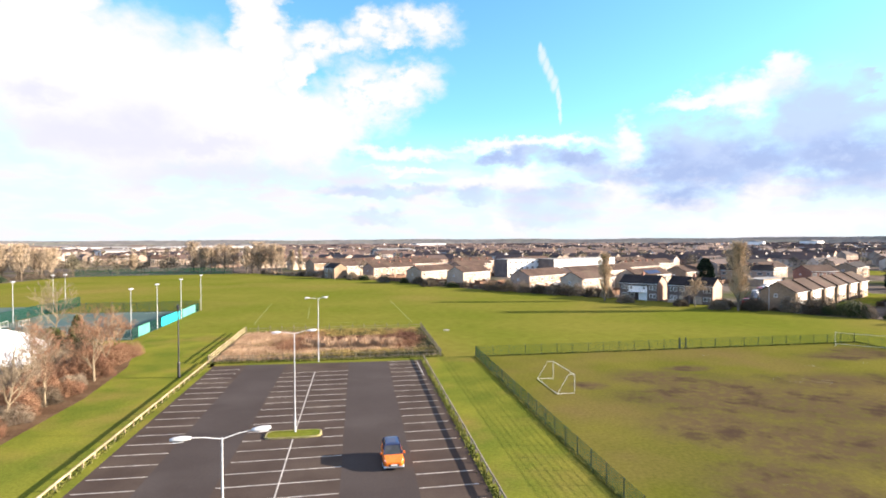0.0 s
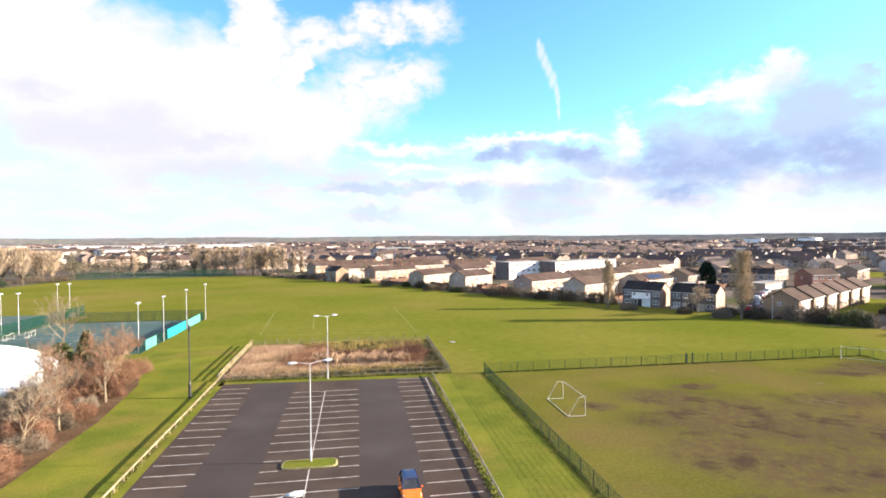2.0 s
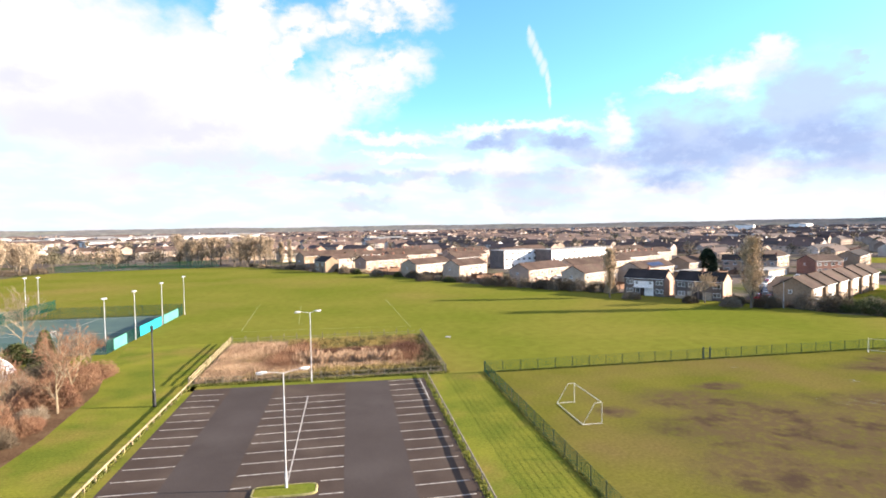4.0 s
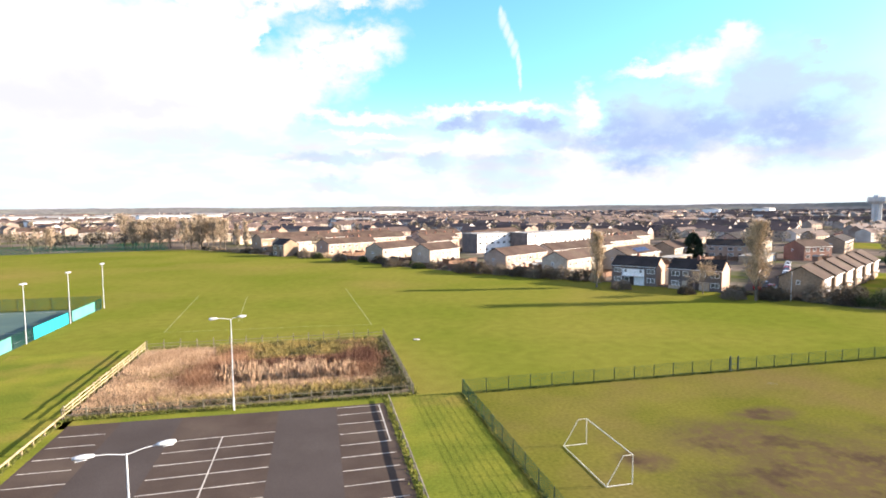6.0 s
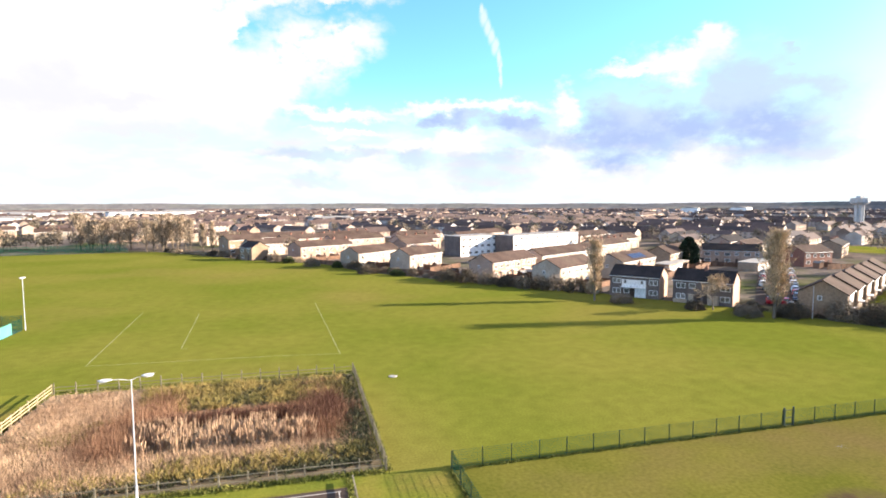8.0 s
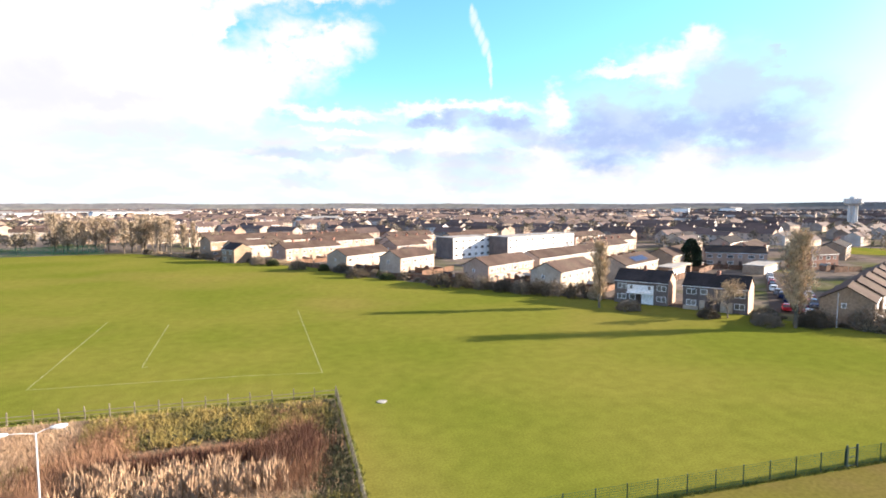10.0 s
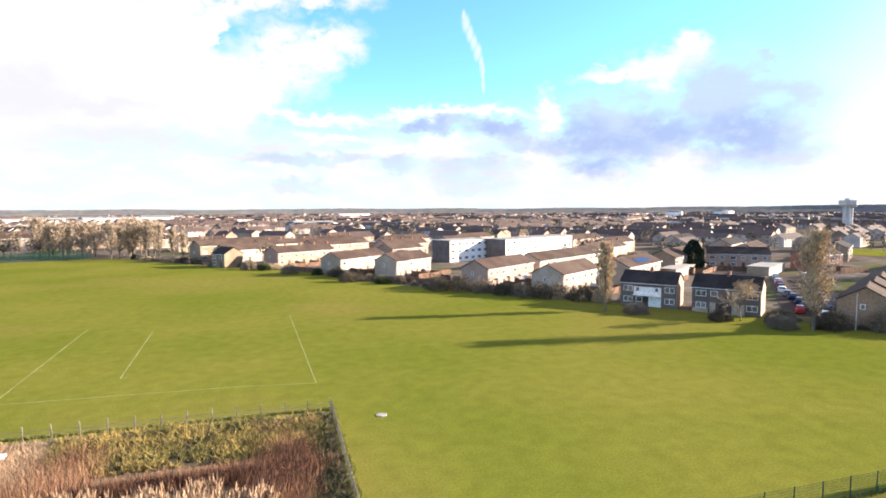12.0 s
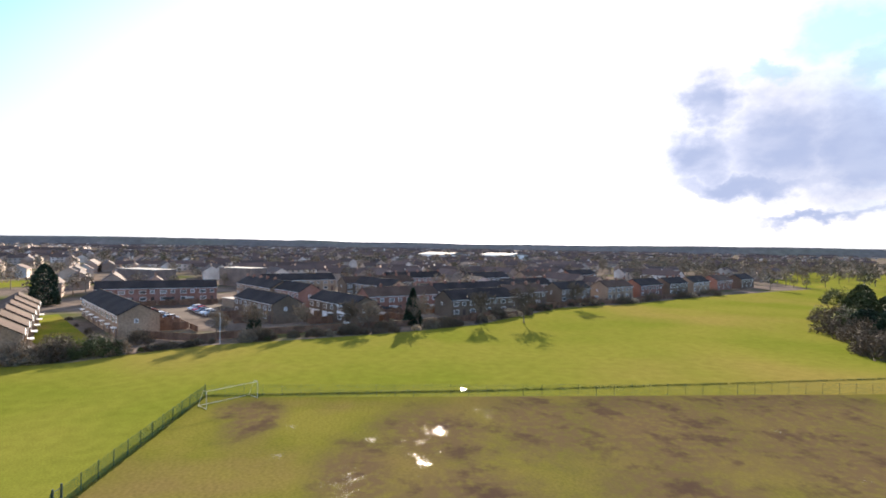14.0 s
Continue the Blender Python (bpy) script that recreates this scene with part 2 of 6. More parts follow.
M["grey_timber"] = mat("grey_timber", (0.145, 0.125, 0.085), (0.22, 0.19, 0.135), 1.4, 18, 0.9, 0.3, 0.01, each=0.2)
M["brown_fence"] = mat("brown_fence_board", (0.11, 0.062, 0.040), (0.17, 0.095, 0.06), 0.8, 9, 0.9, 0.2, 0.02, each=0.25)
M["white_tube"] = mat("white_painted_tube", (0.50, 0.49, 0.43), (0.62, 0.61, 0.55), 1.5, 20, 0.5, 0.05, 0.003, (0.35, 0.31, 0.22), 0.9, 0.4)
M["faded_line"] = mat("faded_line", (0.17, 0.18, 0.06), (0.27, 0.27, 0.15), 0.5, 6, 0.95, 0, spec=0.0)
M["litter"] = mat("leaf_litter", (0.085, 0.052, 0.032), (0.125, 0.082, 0.05), 0.3, 4, 1.0, 0.3, 0.05, spec=0.0)
M["water"] = mat("standing_water", (0.02, 0.02, 0.018), (0.03, 0.028, 0.022), 0.5, 5, 0.12, 0.06, 0.01, spec=0.5)
M["concrete"] = mat("concrete", (0.19, 0.18, 0.16), (0.27, 0.26, 0.24), 1.2, 10, 0.9, 0.3, 0.01)
M["pale_concrete"] = mat("pale_concrete", (0.42, 0.41, 0.39), (0.50, 0.49, 0.47), 0.3, 3, 0.9, 0.2, 0.01)
M["kerb"] = mat("kerb_stone", (0.17, 0.155, 0.060), (0.28, 0.24, 0.12), 1.0, 10, 0.9, 0.3, 0.01, (0.12, 0.13, 0.03), 0.7, 0.6, each=0.2)
M["court"] = mat("court_surface", (0.030, 0.062, 0.060), (0.042, 0.080, 0.074), 0.12, 6, 0.9, 0.1, 0.01, (0.06, 0.085, 0.05), 0.06, 0.6)
M["turquoise"] = mat("turquoise_sheet", (0.006, 0.26, 0.31), (0.009, 0.31, 0.36), 0.4, 6, 0.6, 0.2, 0.03)
M["pale_green"] = mat("pale_green_sheet", (0.055, 0.20, 0.17), (0.075, 0.24, 0.205), 0.4, 6, 0.7, 0.2, 0.03)
M["membrane"] = mat("white_membrane", (0.78, 0.79, 0.82), (0.82, 0.83, 0.85), 0.15, 3, 0.5, 0.1, 0.02, (0.66, 0.67, 0.68), 0.2, 0.5)
M["bark"] = mat("pale_bark", (0.15, 0.115, 0.075), (0.23, 0.18, 0.12), 1.0, 9, 0.95, 0.4, 0.03)
M["dark_bark"] = mat("dark_bark", (0.10, 0.08, 0.06), (0.16, 0.125, 0.09), 1.0, 9, 0.95, 0.4, 0.03)
M["twig_red"] = mat("russet_twigs", (0.155, 0.075, 0.045), (0.22, 0.125, 0.075), 0.25, 6, 0.95, 0, island=0.35)
M["twig_grey"] = mat("grey_brown_twigs", (0.155, 0.12, 0.085), (0.21, 0.165, 0.12), 0.25, 6, 0.95, 0, island=0.35)
M["twig_dark"] = mat("dark_brown_twigs", (0.075, 0.058, 0.040), (0.115, 0.088, 0.060), 0.2, 6, 0.95, 0, island=0.35)
M["twig_far"] = mat("far_tan_twigs", (0.30, 0.23, 0.16), (0.40, 0.31, 0.22), 0.1, 3, 0.95, 0, island=0.3)
M["twig_tan"] = mat("tan_twigs", (0.36, 0.265, 0.165), (0.46, 0.35, 0.23), 0.25, 6, 0.95, 0, island=0.35)
M["needle"] = mat("dark_needles", (0.010, 0.022, 0.012), (0.022, 0.040, 0.018), 0.5, 6, 0.9, 0, island=0.4)
M["ivy"] = mat("olive_leaves", (0.035, 0.045, 0.015), (0.065, 0.075, 0.022), 0.4, 6, 0.8, 0, island=0.4)
M["reed_straw"] = mat("straw_reeds", (0.27, 0.172, 0.108), (0.42, 0.29, 0.185), 0.25, 3, 0.9, 0, island=0.35)
M["reed_red"] = mat("russet_reeds", (0.165, 0.085, 0.048), (0.27, 0.15, 0.088), 0.25, 3, 0.9, 0, island=0.35)
M["reed_green"] = mat("yellow_green_scrub", (0.13, 0.112, 0.030), (0.29, 0.21, 0.065), 0.25, 3, 0.9, 0, island=0.4)
M["reed_dark"] = mat("dark_red_stems", (0.070, 0.030, 0.020), (0.115, 0.055, 0.034), 0.25, 3, 0.9, 0, island=0.4)
M["bramble"] = mat("dark_bramble", (0.032, 0.040, 0.018), (0.068, 0.062, 0.028), 0.3, 3, 0.9, 0, island=0.4)
M["tuft"] = mat("rank_grass", (0.07, 0.085, 0.014), (0.15, 0.145, 0.03), 0.3, 3, 0.9, 0, island=0.3)
M["cream"] = mat("cream_brick", (0.34, 0.262, 0.195), (0.43, 0.345, 0.265), 0.2, 3, 0.9, 0.2, 0.01, each=0.16)
M["buff"] = mat("buff_brick", (0.22, 0.150, 0.10), (0.29, 0.205, 0.14), 0.2, 3, 0.9, 0.2, 0.01, each=0.14)
M["pink"] = mat("pink_brick", (0.30, 0.192, 0.140), (0.38, 0.258, 0.195), 0.2, 3, 0.9, 0.2, 0.01, each=0.16)
M["dull_brick"] = mat("dull_brown_brick", (0.105, 0.075, 0.052), (0.145, 0.105, 0.074), 0.2, 3, 0.9, 0.2, 0.01, each=0.12)
M["red_brick"] = mat("red_brick", (0.20, 0.095, 0.068), (0.25, 0.13, 0.10), 0.2, 3, 0.9, 0.2, 0.01, each=0.12)
M["brown_tile"] = mat("brown_hung_tile", (0.115, 0.090, 0.082), (0.165, 0.130, 0.115), 0.4, 4, 0.85, 0.3, 0.02)
M["white_wall"] = mat("white_render", (0.72, 0.71, 0.69), (0.80, 0.79, 0.77), 0.2, 3, 0.85, 0.1, 0.01)
M["roof_brown"] = mat("brown_roof_tile", (0.050, 0.034, 0.028), (0.075, 0.051, 0.042), 0.2, 2.2, 0.9, 0.4, 0.04, (0.090, 0.071, 0.054), 0.15, 0.5, each=0.15, spec=0.08)
M["roof_dark"] = mat("dark_roof_tile", (0.022, 0.020, 0.022), (0.036, 0.032, 0.033), 0.2, 2.2, 0.95, 0.4, 0.04, each=0.15, spec=0.08)
M["felt"] = mat("grey_flat_roof", (0.16, 0.155, 0.15), (0.24, 0.23, 0.22), 0.2, 2, 0.9, 0.1, 0.02)
M["frame_white"] = mat("white_window_frame", (0.72, 0.72, 0.70), (0.78, 0.78, 0.77), 1, 10, 0.5, 0)
M["door_red"] = mat("brown_door", (0.06, 0.038, 0.03), (0.08, 0.05, 0.04), 1, 8, 0.6, 0, each=0.3)
M["glass"] = mat("window_glass", (0.020, 0.023, 0.027), (0.030, 0.034, 0.040), 0.5, 2, 0.10, 0, spec=0.6)
# pale for net curtains, and to paint in panes washed out by hard sunlight
M["washed_net_glass"] = mat("sun_washed_net_glass", (0.10, 0.095, 0.09), (0.22, 0.20, 0.185), 0.6, 2, 0.15, 0, spec=0.5, each=0.5)
M["solar"] = mat("solar_panel", (0.012, 0.018, 0.045), (0.016, 0.024, 0.06), 1, 6, 0.4, 0, spec=0.2)
M["orange"] = mat("orange_car_paint", (0.62, 0.13, 0.012), (0.66, 0.15, 0.015), 1, 6, 0.22, 0, spec=0.6)
M["car_blue"] = mat("dark_blue_car_paint", (0.010, 0.018, 0.055), (0.013, 0.022, 0.07), 1, 6, 0.12, 0, spec=0.7)
M["car_white"] = mat("white_car_paint", (0.70, 0.71, 0.73), (0.74, 0.75, 0.76), 1, 6, 0.25, 0, spec=0.6)
M["car_red"] = mat("red_car_paint", (0.36, 0.02, 0.03), (0.40, 0.025, 0.035), 1, 6, 0.25, 0, spec=0.6)
M["car_grey"] = mat("grey_car_paint", (0.16, 0.17, 0.19), (0.19, 0.20, 0.22), 1, 6, 0.25, 0, spec=0.6)
M["tyre"] = mat("tyre_rubber", (0.012, 0.012, 0.012), (0.018, 0.018, 0.018), 2, 20, 0.9, 0)
M["rim"] = mat("alloy_rim", (0.45, 0.46, 0.48), (0.52, 0.53, 0.55), 2, 20, 0.35, 0, metal=0.8)
M["lens"] = mat("clear_lens", (0.66, 0.68, 0.70), (0.72, 0.74, 0.76), 2, 20, 0.15, 0, spec=0.6)
M["lamp_lens"] = mat("lamp_lens", (0.40, 0.42, 0.44), (0.46, 0.47, 0.49), 2, 20, 0.2, 0, spec=0.5)
# haze of distance put into the grey of the woods
M["hazed_wood"] = mat("hazed_wood", (0.088, 0.086, 0.090), (0.125, 0.118, 0.115), 0.01, 0.05, 0.95, 0, c=(0.13, 0.14, 0.10), cscale=0.003, camount=0.5)
M["far_wall"] = mat("far_house_wall", (0.24, 0.165, 0.125), (0.36, 0.285, 0.23), 0.02, 0.2, 0.9, 0, c=(0.66, 0.63, 0.60), cscale=0.03, camount=0.85, island=0.25)
M["far_roof"] = mat("far_house_roof", (0.058, 0.041, 0.039), (0.105, 0.067, 0.056), 0.02, 0.2, 0.9, 0, c=(0.034, 0.031, 0.034), cscale=0.02, camount=0.85, island=0.35)
M["far_twig"] = mat("far_bare_trees", (0.115, 0.092, 0.066), (0.19, 0.150, 0.105), 0.015, 0.3, 0.95, 0, c=(0.040, 0.050, 0.024), cscale=0.02, camount=0.7, island=0.35)


def muddy_pitch():
    """Worn winter turf: grass, broad muddy brown that also darkens backlit turf, and wet hollows that mirror the sky.
    """
    m = mat("worn_turf", (0.082, 0.085, 0.015), (0.112, 0.103, 0.022), 0.10, 3.0, 1.0, 0.10, 0.05, (0.110, 0.082, 0.032), 0.06, 0.8, spec=0.0, vary=0.2)
    t = m.node_tree
    p = t.nodes["Principled BSDF"]
    turf = p.inputs["Base Color"].links[0].from_socket
    geo = t.nodes.new("ShaderNodeNewGeometry").outputs["Position"]

    def grain(size, detail, rough=0.6):
        n = t.nodes.new("ShaderNodeTexNoise")
        n.inputs["Scale"].default_value, n.inputs["Detail"].default_value, n.inputs["Roughness"].default_value = size, detail, rough
        t.links.new(geo, n.inputs["Vector"])
        return n.outputs["Fac"]

    def calc(op, x, y):
        n = t.nodes.new("ShaderNodeMath")
        n.operation = op
        for i, v in enumerate((x, y)):
            if isinstance(v, (int, float)):
                n.inputs[i].default_value = v
            else:
                t.links.new(v, n.inputs[i])
        return n.outputs[0]

    def ramp(v, lo, hi, to0=0.0, to1=1.0):
        n = t.nodes.new("ShaderNodeMapRange")
        n.interpolation_type = "SMOOTHSTEP"
        t.links.new(v, n.inputs["Value"])
        for k, x in (("From Min", lo), ("From Max", hi), ("To Min", to0), ("To Max", to1)):
            n.inputs[k].default_value = x
        return n.outputs["Result"]

    def patch(spots):
        near = None
        for x, y, w, h in spots:
            a = t.nodes.new("ShaderNodeVectorMath")
            a.operation = "SUBTRACT"
            t.links.new(geo, a.inputs[0])
            a.inputs[1].default_value = (x, y, 0)
            b = t.nodes.new("ShaderNodeVectorMath")
            b.operation = "MULTIPLY"
            t.links.new(a.outputs[0], b.inputs[0])
            b.inputs[1].default_value = (1 / w, 1 / h, 0)
            c = t.nodes.new("ShaderNodeVectorMath")
            c.operation = "LENGTH"
            t.links.new(b.outputs[0], c.inputs[0])
            near = c.outputs["Value"] if near is None else calc("MINIMUM", near, c.outputs["Value"])
        return near

    def blend(fac, x, y):
        n = t.nodes.new("ShaderNodeMix")
        n.data_type = "RGBA"
        for s, v in ((n.inputs["Factor"], fac), (n.inputs[6], x), (n.inputs[7], y)):
            if isinstance(v, tuple):
                s.default_value = (*v, 1.0)
            else:
                t.links.new(v, s)
        return n.outputs[2]

    broad = calc("ADD", patch(MUD_AND_DIM), calc("MULTIPLY", calc("SUBTRACT", grain(0.12, 7, 0.68), 0.5), 1.7))
    mud_and_dim = ramp(broad, 1.75, 0.45, 0.0, 0.9)
    worn = calc("MULTIPLY", ramp(grain(0.9, 6), 0.34, 0.58), 0.45)
    mud_and_dim = calc("MULTIPLY", mud_and_dim, calc("ADD", worn, 0.55))
    col = blend(mud_and_dim, turf, (0.076, 0.053, 0.032))
    col = blend(calc("MULTIPLY", mud_and_dim, ramp(grain(0.22, 4), 0.50, 0.66)), col, (0.046, 0.031, 0.023))
    wet = calc("ADD", patch(WET), calc("ADD", calc("MULTIPLY", calc("SUBTRACT", grain(0.45, 4), 0.5), 4.0), calc("MULTIPLY", calc("SUBTRACT", grain(4.5, 6, 0.7), 0.5), 5.0)))
    wet = ramp(wet, -0.15, -0.85)
    col = blend(wet, col, (0.035, 0.027, 0.020))
    t.links.new(col, p.inputs["Base Color"])
    t.links.new(ramp(wet, 0.0, 1.0, 1.0, 0.30), p.inputs["Roughness"])
    t.links.new(ramp(wet, 0.0, 1.0, 0.0, 0.5), p.inputs["Specular IOR Level"])
    for n in t.nodes:
        if n.type == "BUMP":
            t.links.new(ramp(wet, 0.0, 1.0, 0.25, 0.6), n.inputs["Strength"])
    return m


# brown wear, with some painted dimness, and standing water on the sports pitch: place and half size in metres
MUD_AND_DIM = [(42, 54, 11, 8), (37, 63.5, 5.5, 3.4), (48, 49, 11, 7), (34, 46, 6, 5), (27.5, 61.5, 2.0, 1.6), (40, 41, 10, 6), (73, 71, 6, 2.6), (44, 67.5, 3, 1.4), (58, 58, 7, 3.4), (68, 50, 9, 6), (77, 73, 4, 3),
       # southern patches: partly wear, partly painted dimness of turf seen against the sun
       (70, 24, 16, 12), (72, 38, 12, 6), (50, 30, 9, 7), (60, 8, 14, 12), (76, 4, 12, 14), (45, 14, 8, 8), (30, 33, 5, 5)]
WET = [(68, 50.5, 6.5, 4.5), (67.5, 58.0, 3.6, 2.4), (55.2, 59.0, 5.0, 4.0), (52.5, 60.9, 4.0, 1.6), (51.8, 75.1, 2.2, 1.2), (63, 54, 4.0, 2.5), (54.3, 12.5, 2.2, 1.2), (66.5, 11.2, 2.4, 1.3),
       (70, 67, 3.0, 1.8), (30, 34, 2.6, 1.2), (60, 52, 4.0, 2.5), (62, 66, 3.0, 1.5), (75, 44, 3.0, 2.0)]
M["pitch"] = muddy_pitch()


# ---- building helpers ----
class Geo:
    """Collects points and faces, with a material number for each face."""

    def __init__(self):
        self.v, self.f, self.m = [], [], []

    def face(self, pts, k=0):
        n = len(self.v)
        self.v += [tuple(p) for p in pts]
        self.f.append(tuple(range(n, n + len(pts))))
        self.m.append(k)

    def box(self, x0, y0, z0, x1, y1, z1, k=0, ease=0.0):
        n = len(self.v)
        e = ease
        self.v += [(x0, y0, z0), (x1, y0, z0), (x1, y1, z0), (x0, y1, z0), (x0 + e, y0 + e, z1), (x1 - e, y0 + e, z1), (x1 - e, y1 - e, z1), (x0 + e, y1 - e, z1)]
        for q in ((3, 2, 1, 0), (4, 5, 6, 7), (0, 1, 5, 4), (1, 2, 6, 5), (2, 3, 7, 6), (3, 0, 4, 7)):
            self.f.append(tuple(n + i for i in q))
            self.m.append(k)

    def rings(self, loops, k=0, caps=True):
        """A skin over rings of points, all with the same count."""
        n, c = len(self.v), len(loops[0])
        for r in loops:
            self.v += [tuple(p) for p in r]
        for i in range(len(loops) - 1):
            for j in range(c):
                a, b = n + i * c + j, n + i * c + (j + 1) % c
                self.f.append((a, b, b + c, a + c))
                self.m.append(k)
        if caps:
            self.f.append(tuple(n + j for j in reversed(range(c))))
            self.f.append(tuple(n + (len(loops) - 1) * c + j for j in range(c)))
            self.m += [k, k]

    def tube(self, p, q, r0, r1=None, sides=6, k=0, caps=True):
        p, q = Vector(p), Vector(q)
        r1 = r0 if r1 is None else r1
        d = (q - p).normalized()
        s = d.orthogonal().normalized()
        u = d.cross(s)
        ring = [(math.cos(2 * math.pi * i / sides), math.sin(2 * math.pi * i / sides)) for i in range(sides)]
        self.rings([[p + (s * a + u * b) * r0 for a, b in ring], [q + (s * a + u * b) * r1 for a, b in ring]], k, caps)

    def blade(self, p, q, w0, w1, rng, k=0):
        """A flat twig or leaf from p to q."""
        p, q = Vector(p), Vector(q)
        d = q - p
        s = d.cross(Vector((rng.uniform(-1, 1), rng.uniform(-1, 1), rng.uniform(-1, 1))))
        if s.length < 1e-5:
            return
        s.normalize()
        self.face([p - s * w0, p + s * w0, q + s * w1, q - s * w1], k)

    def mesh(self, name, mats, smooth=False):
        me = bpy.data.meshes.new(name)
        me.from_pydata(self.v, [], self.f)
        for x in (mats if isinstance(mats, (list, tuple)) else [mats]):
            me.materials.append(x)
        me.polygons.foreach_set("material_index", self.m)
        if smooth:
            me.polygons.foreach_set("use_smooth", [True] * len(self.f))
        me.update()
        return me


def part(name, data, material=None, parent=None, label="", at=None, smooth=False):
    """Links a mesh, or what Geo has collected, as one object under a thing or a part."""
    me = data.mesh(name, material, smooth) if isinstance(data, Geo) else data
    ob = new(name, me)
    if parent:
        ob.parent = parent
    if at is not None:
        ob.matrix_basis = at
    if label:
        ob["label"] = label
    return ob


def thing(name, m, label, category, group="", kind=""):
    ob = new(name)
    ob.matrix_basis = m
    ob.empty_display_size = 0.2
    return tagged(ob, label, category, group, kind)


def solid(name, data, material, label, category, group="", kind="", at=None, smooth=False):
    return tagged(part(name, data, material, None, "", at, smooth), label, category, group, kind)


# ---- ground ----
FIELD = [(-420, 150), (-154, 265), (-143, 309), (-57, 318), (-22, 278), (16, 241), (27, 214), (45, 191), (55, 180), (70, 163), (77, 156.5),
         (90, 137), (97, 125), (104, 109), (112, 102), (119.6, 93), (127.8, 74), (135.8, 56.5), (150, 34.5), (179, 10.5), (191, 0), (202, -25), (239, -78),
         (290, -167), (260, -300), (-420, -300)]


def sheet(name, pts, z, material, label, category):
    bm = bmesh.new()
    f = bm.faces.new([bm.verts.new((x, y, z)) for x, y in pts])
    bmesh.ops.triangulate(bm, faces=[f])
    me = bpy.data.meshes.new(name)
    bm.to_mesh(me)
    bm.free()
    me.materials.append(material)
    return solid(name, me, None, label, category, kind="structure")


def inside(x, y, poly):
    hit = False
    for i in range(len(poly)):
        (x0, y0), (x1, y1) = poly[i - 1], poly[i]
        if (y0 > y) != (y1 > y) and x < x0 + (x1 - x0) * (y - y0) / (y1 - y0):
            hit = not hit
    return hit


ring = [(4900 * math.sin(a * math.pi / 48), 4900 * math.cos(a * math.pi / 48)) for a in range(96)]
sheet("ground", ring, -0.06, M["town"], "town ground of gardens, streets and paving to the horizon", "ground")
sheet("playing_field", FIELD, 0.0, M["grass"], "broad mown green playing field in low winter sun", "field")
sheet("verge", [(8.95, -60), (17.1, -60), (17.1, 80.6), (12.3, 81.0), (12.3, 82.0), (-21.6, 82.6), (-21.6, 79.6), (8.95, 79.6)], 0.008, M["verge"], "rough green verge beside the car park", "grass")
sheet("bank", [(-32.5, -60), (-20.3, -60), (-20.3, 80.0), (-21.7, 80.0), (-21.9, 110), (-39.0, 110), (-33.5, 80)], 0.008, M["verge"], "uneven green bank between rail and trees", "grass")
sheet("muddy_pitch", [(17.6, -70), (82.6, -70), (82.2, 47), (82.6, 79.8), (17.6, 79.8)], 0.006, M["pitch"], "worn brown and green sports pitch with puddles", "pitch")
sheet("car_park", [(-20.3, -60), (8.95, -60), (8.95, 79.4), (4.0, 79.4), (-14.5, 80.2), (-20.3, 80.3)], 0.012, M["tarmac"], "grey tarmac car park with white bay lines", "car park")
sheet("driving_lane", [(-1.45, -58), (4.05, -58), (4.05, 79.3), (-1.45, 79.5)], 0.0145, M["lane"], "worn grey tarmac driving lane", "road")
sheet("driving_lane", [(-15.7, -58), (-10.3, -58), (-10.3, 79.9), (-15.7, 80.1)], 0.0145, M["lane"], "worn grey tarmac driving lane", "road")
sheet("marsh_floor", [(-21.4, 82.4), (12.1, 81.6), (12.1, 108.0), (-21.5, 108.6)], 0.012, M["soil"], "brown marshy soil under reeds", "ground")
sheet("thicket_floor", [(-47, 38), (-31.0, 38), (-30.6, 66), (-32.2, 82), (-35.0, 91), (-44, 96), (-47, 84)], 0.02, M["litter"], "brown leaf litter under the thicket", "ground")
sheet("court_floor", [(-76, 105), (-40.3, 105), (-40.3, 147.4), (-76, 147.4)], 0.012, M["court"], "dark green games court with faded lines", "court")
sheet("court_floor", [(-120, 118), (-76.6, 118), (-76.6, 165), (-120, 165)], 0.012, M["court"], "dark green games court with faded lines", "court")

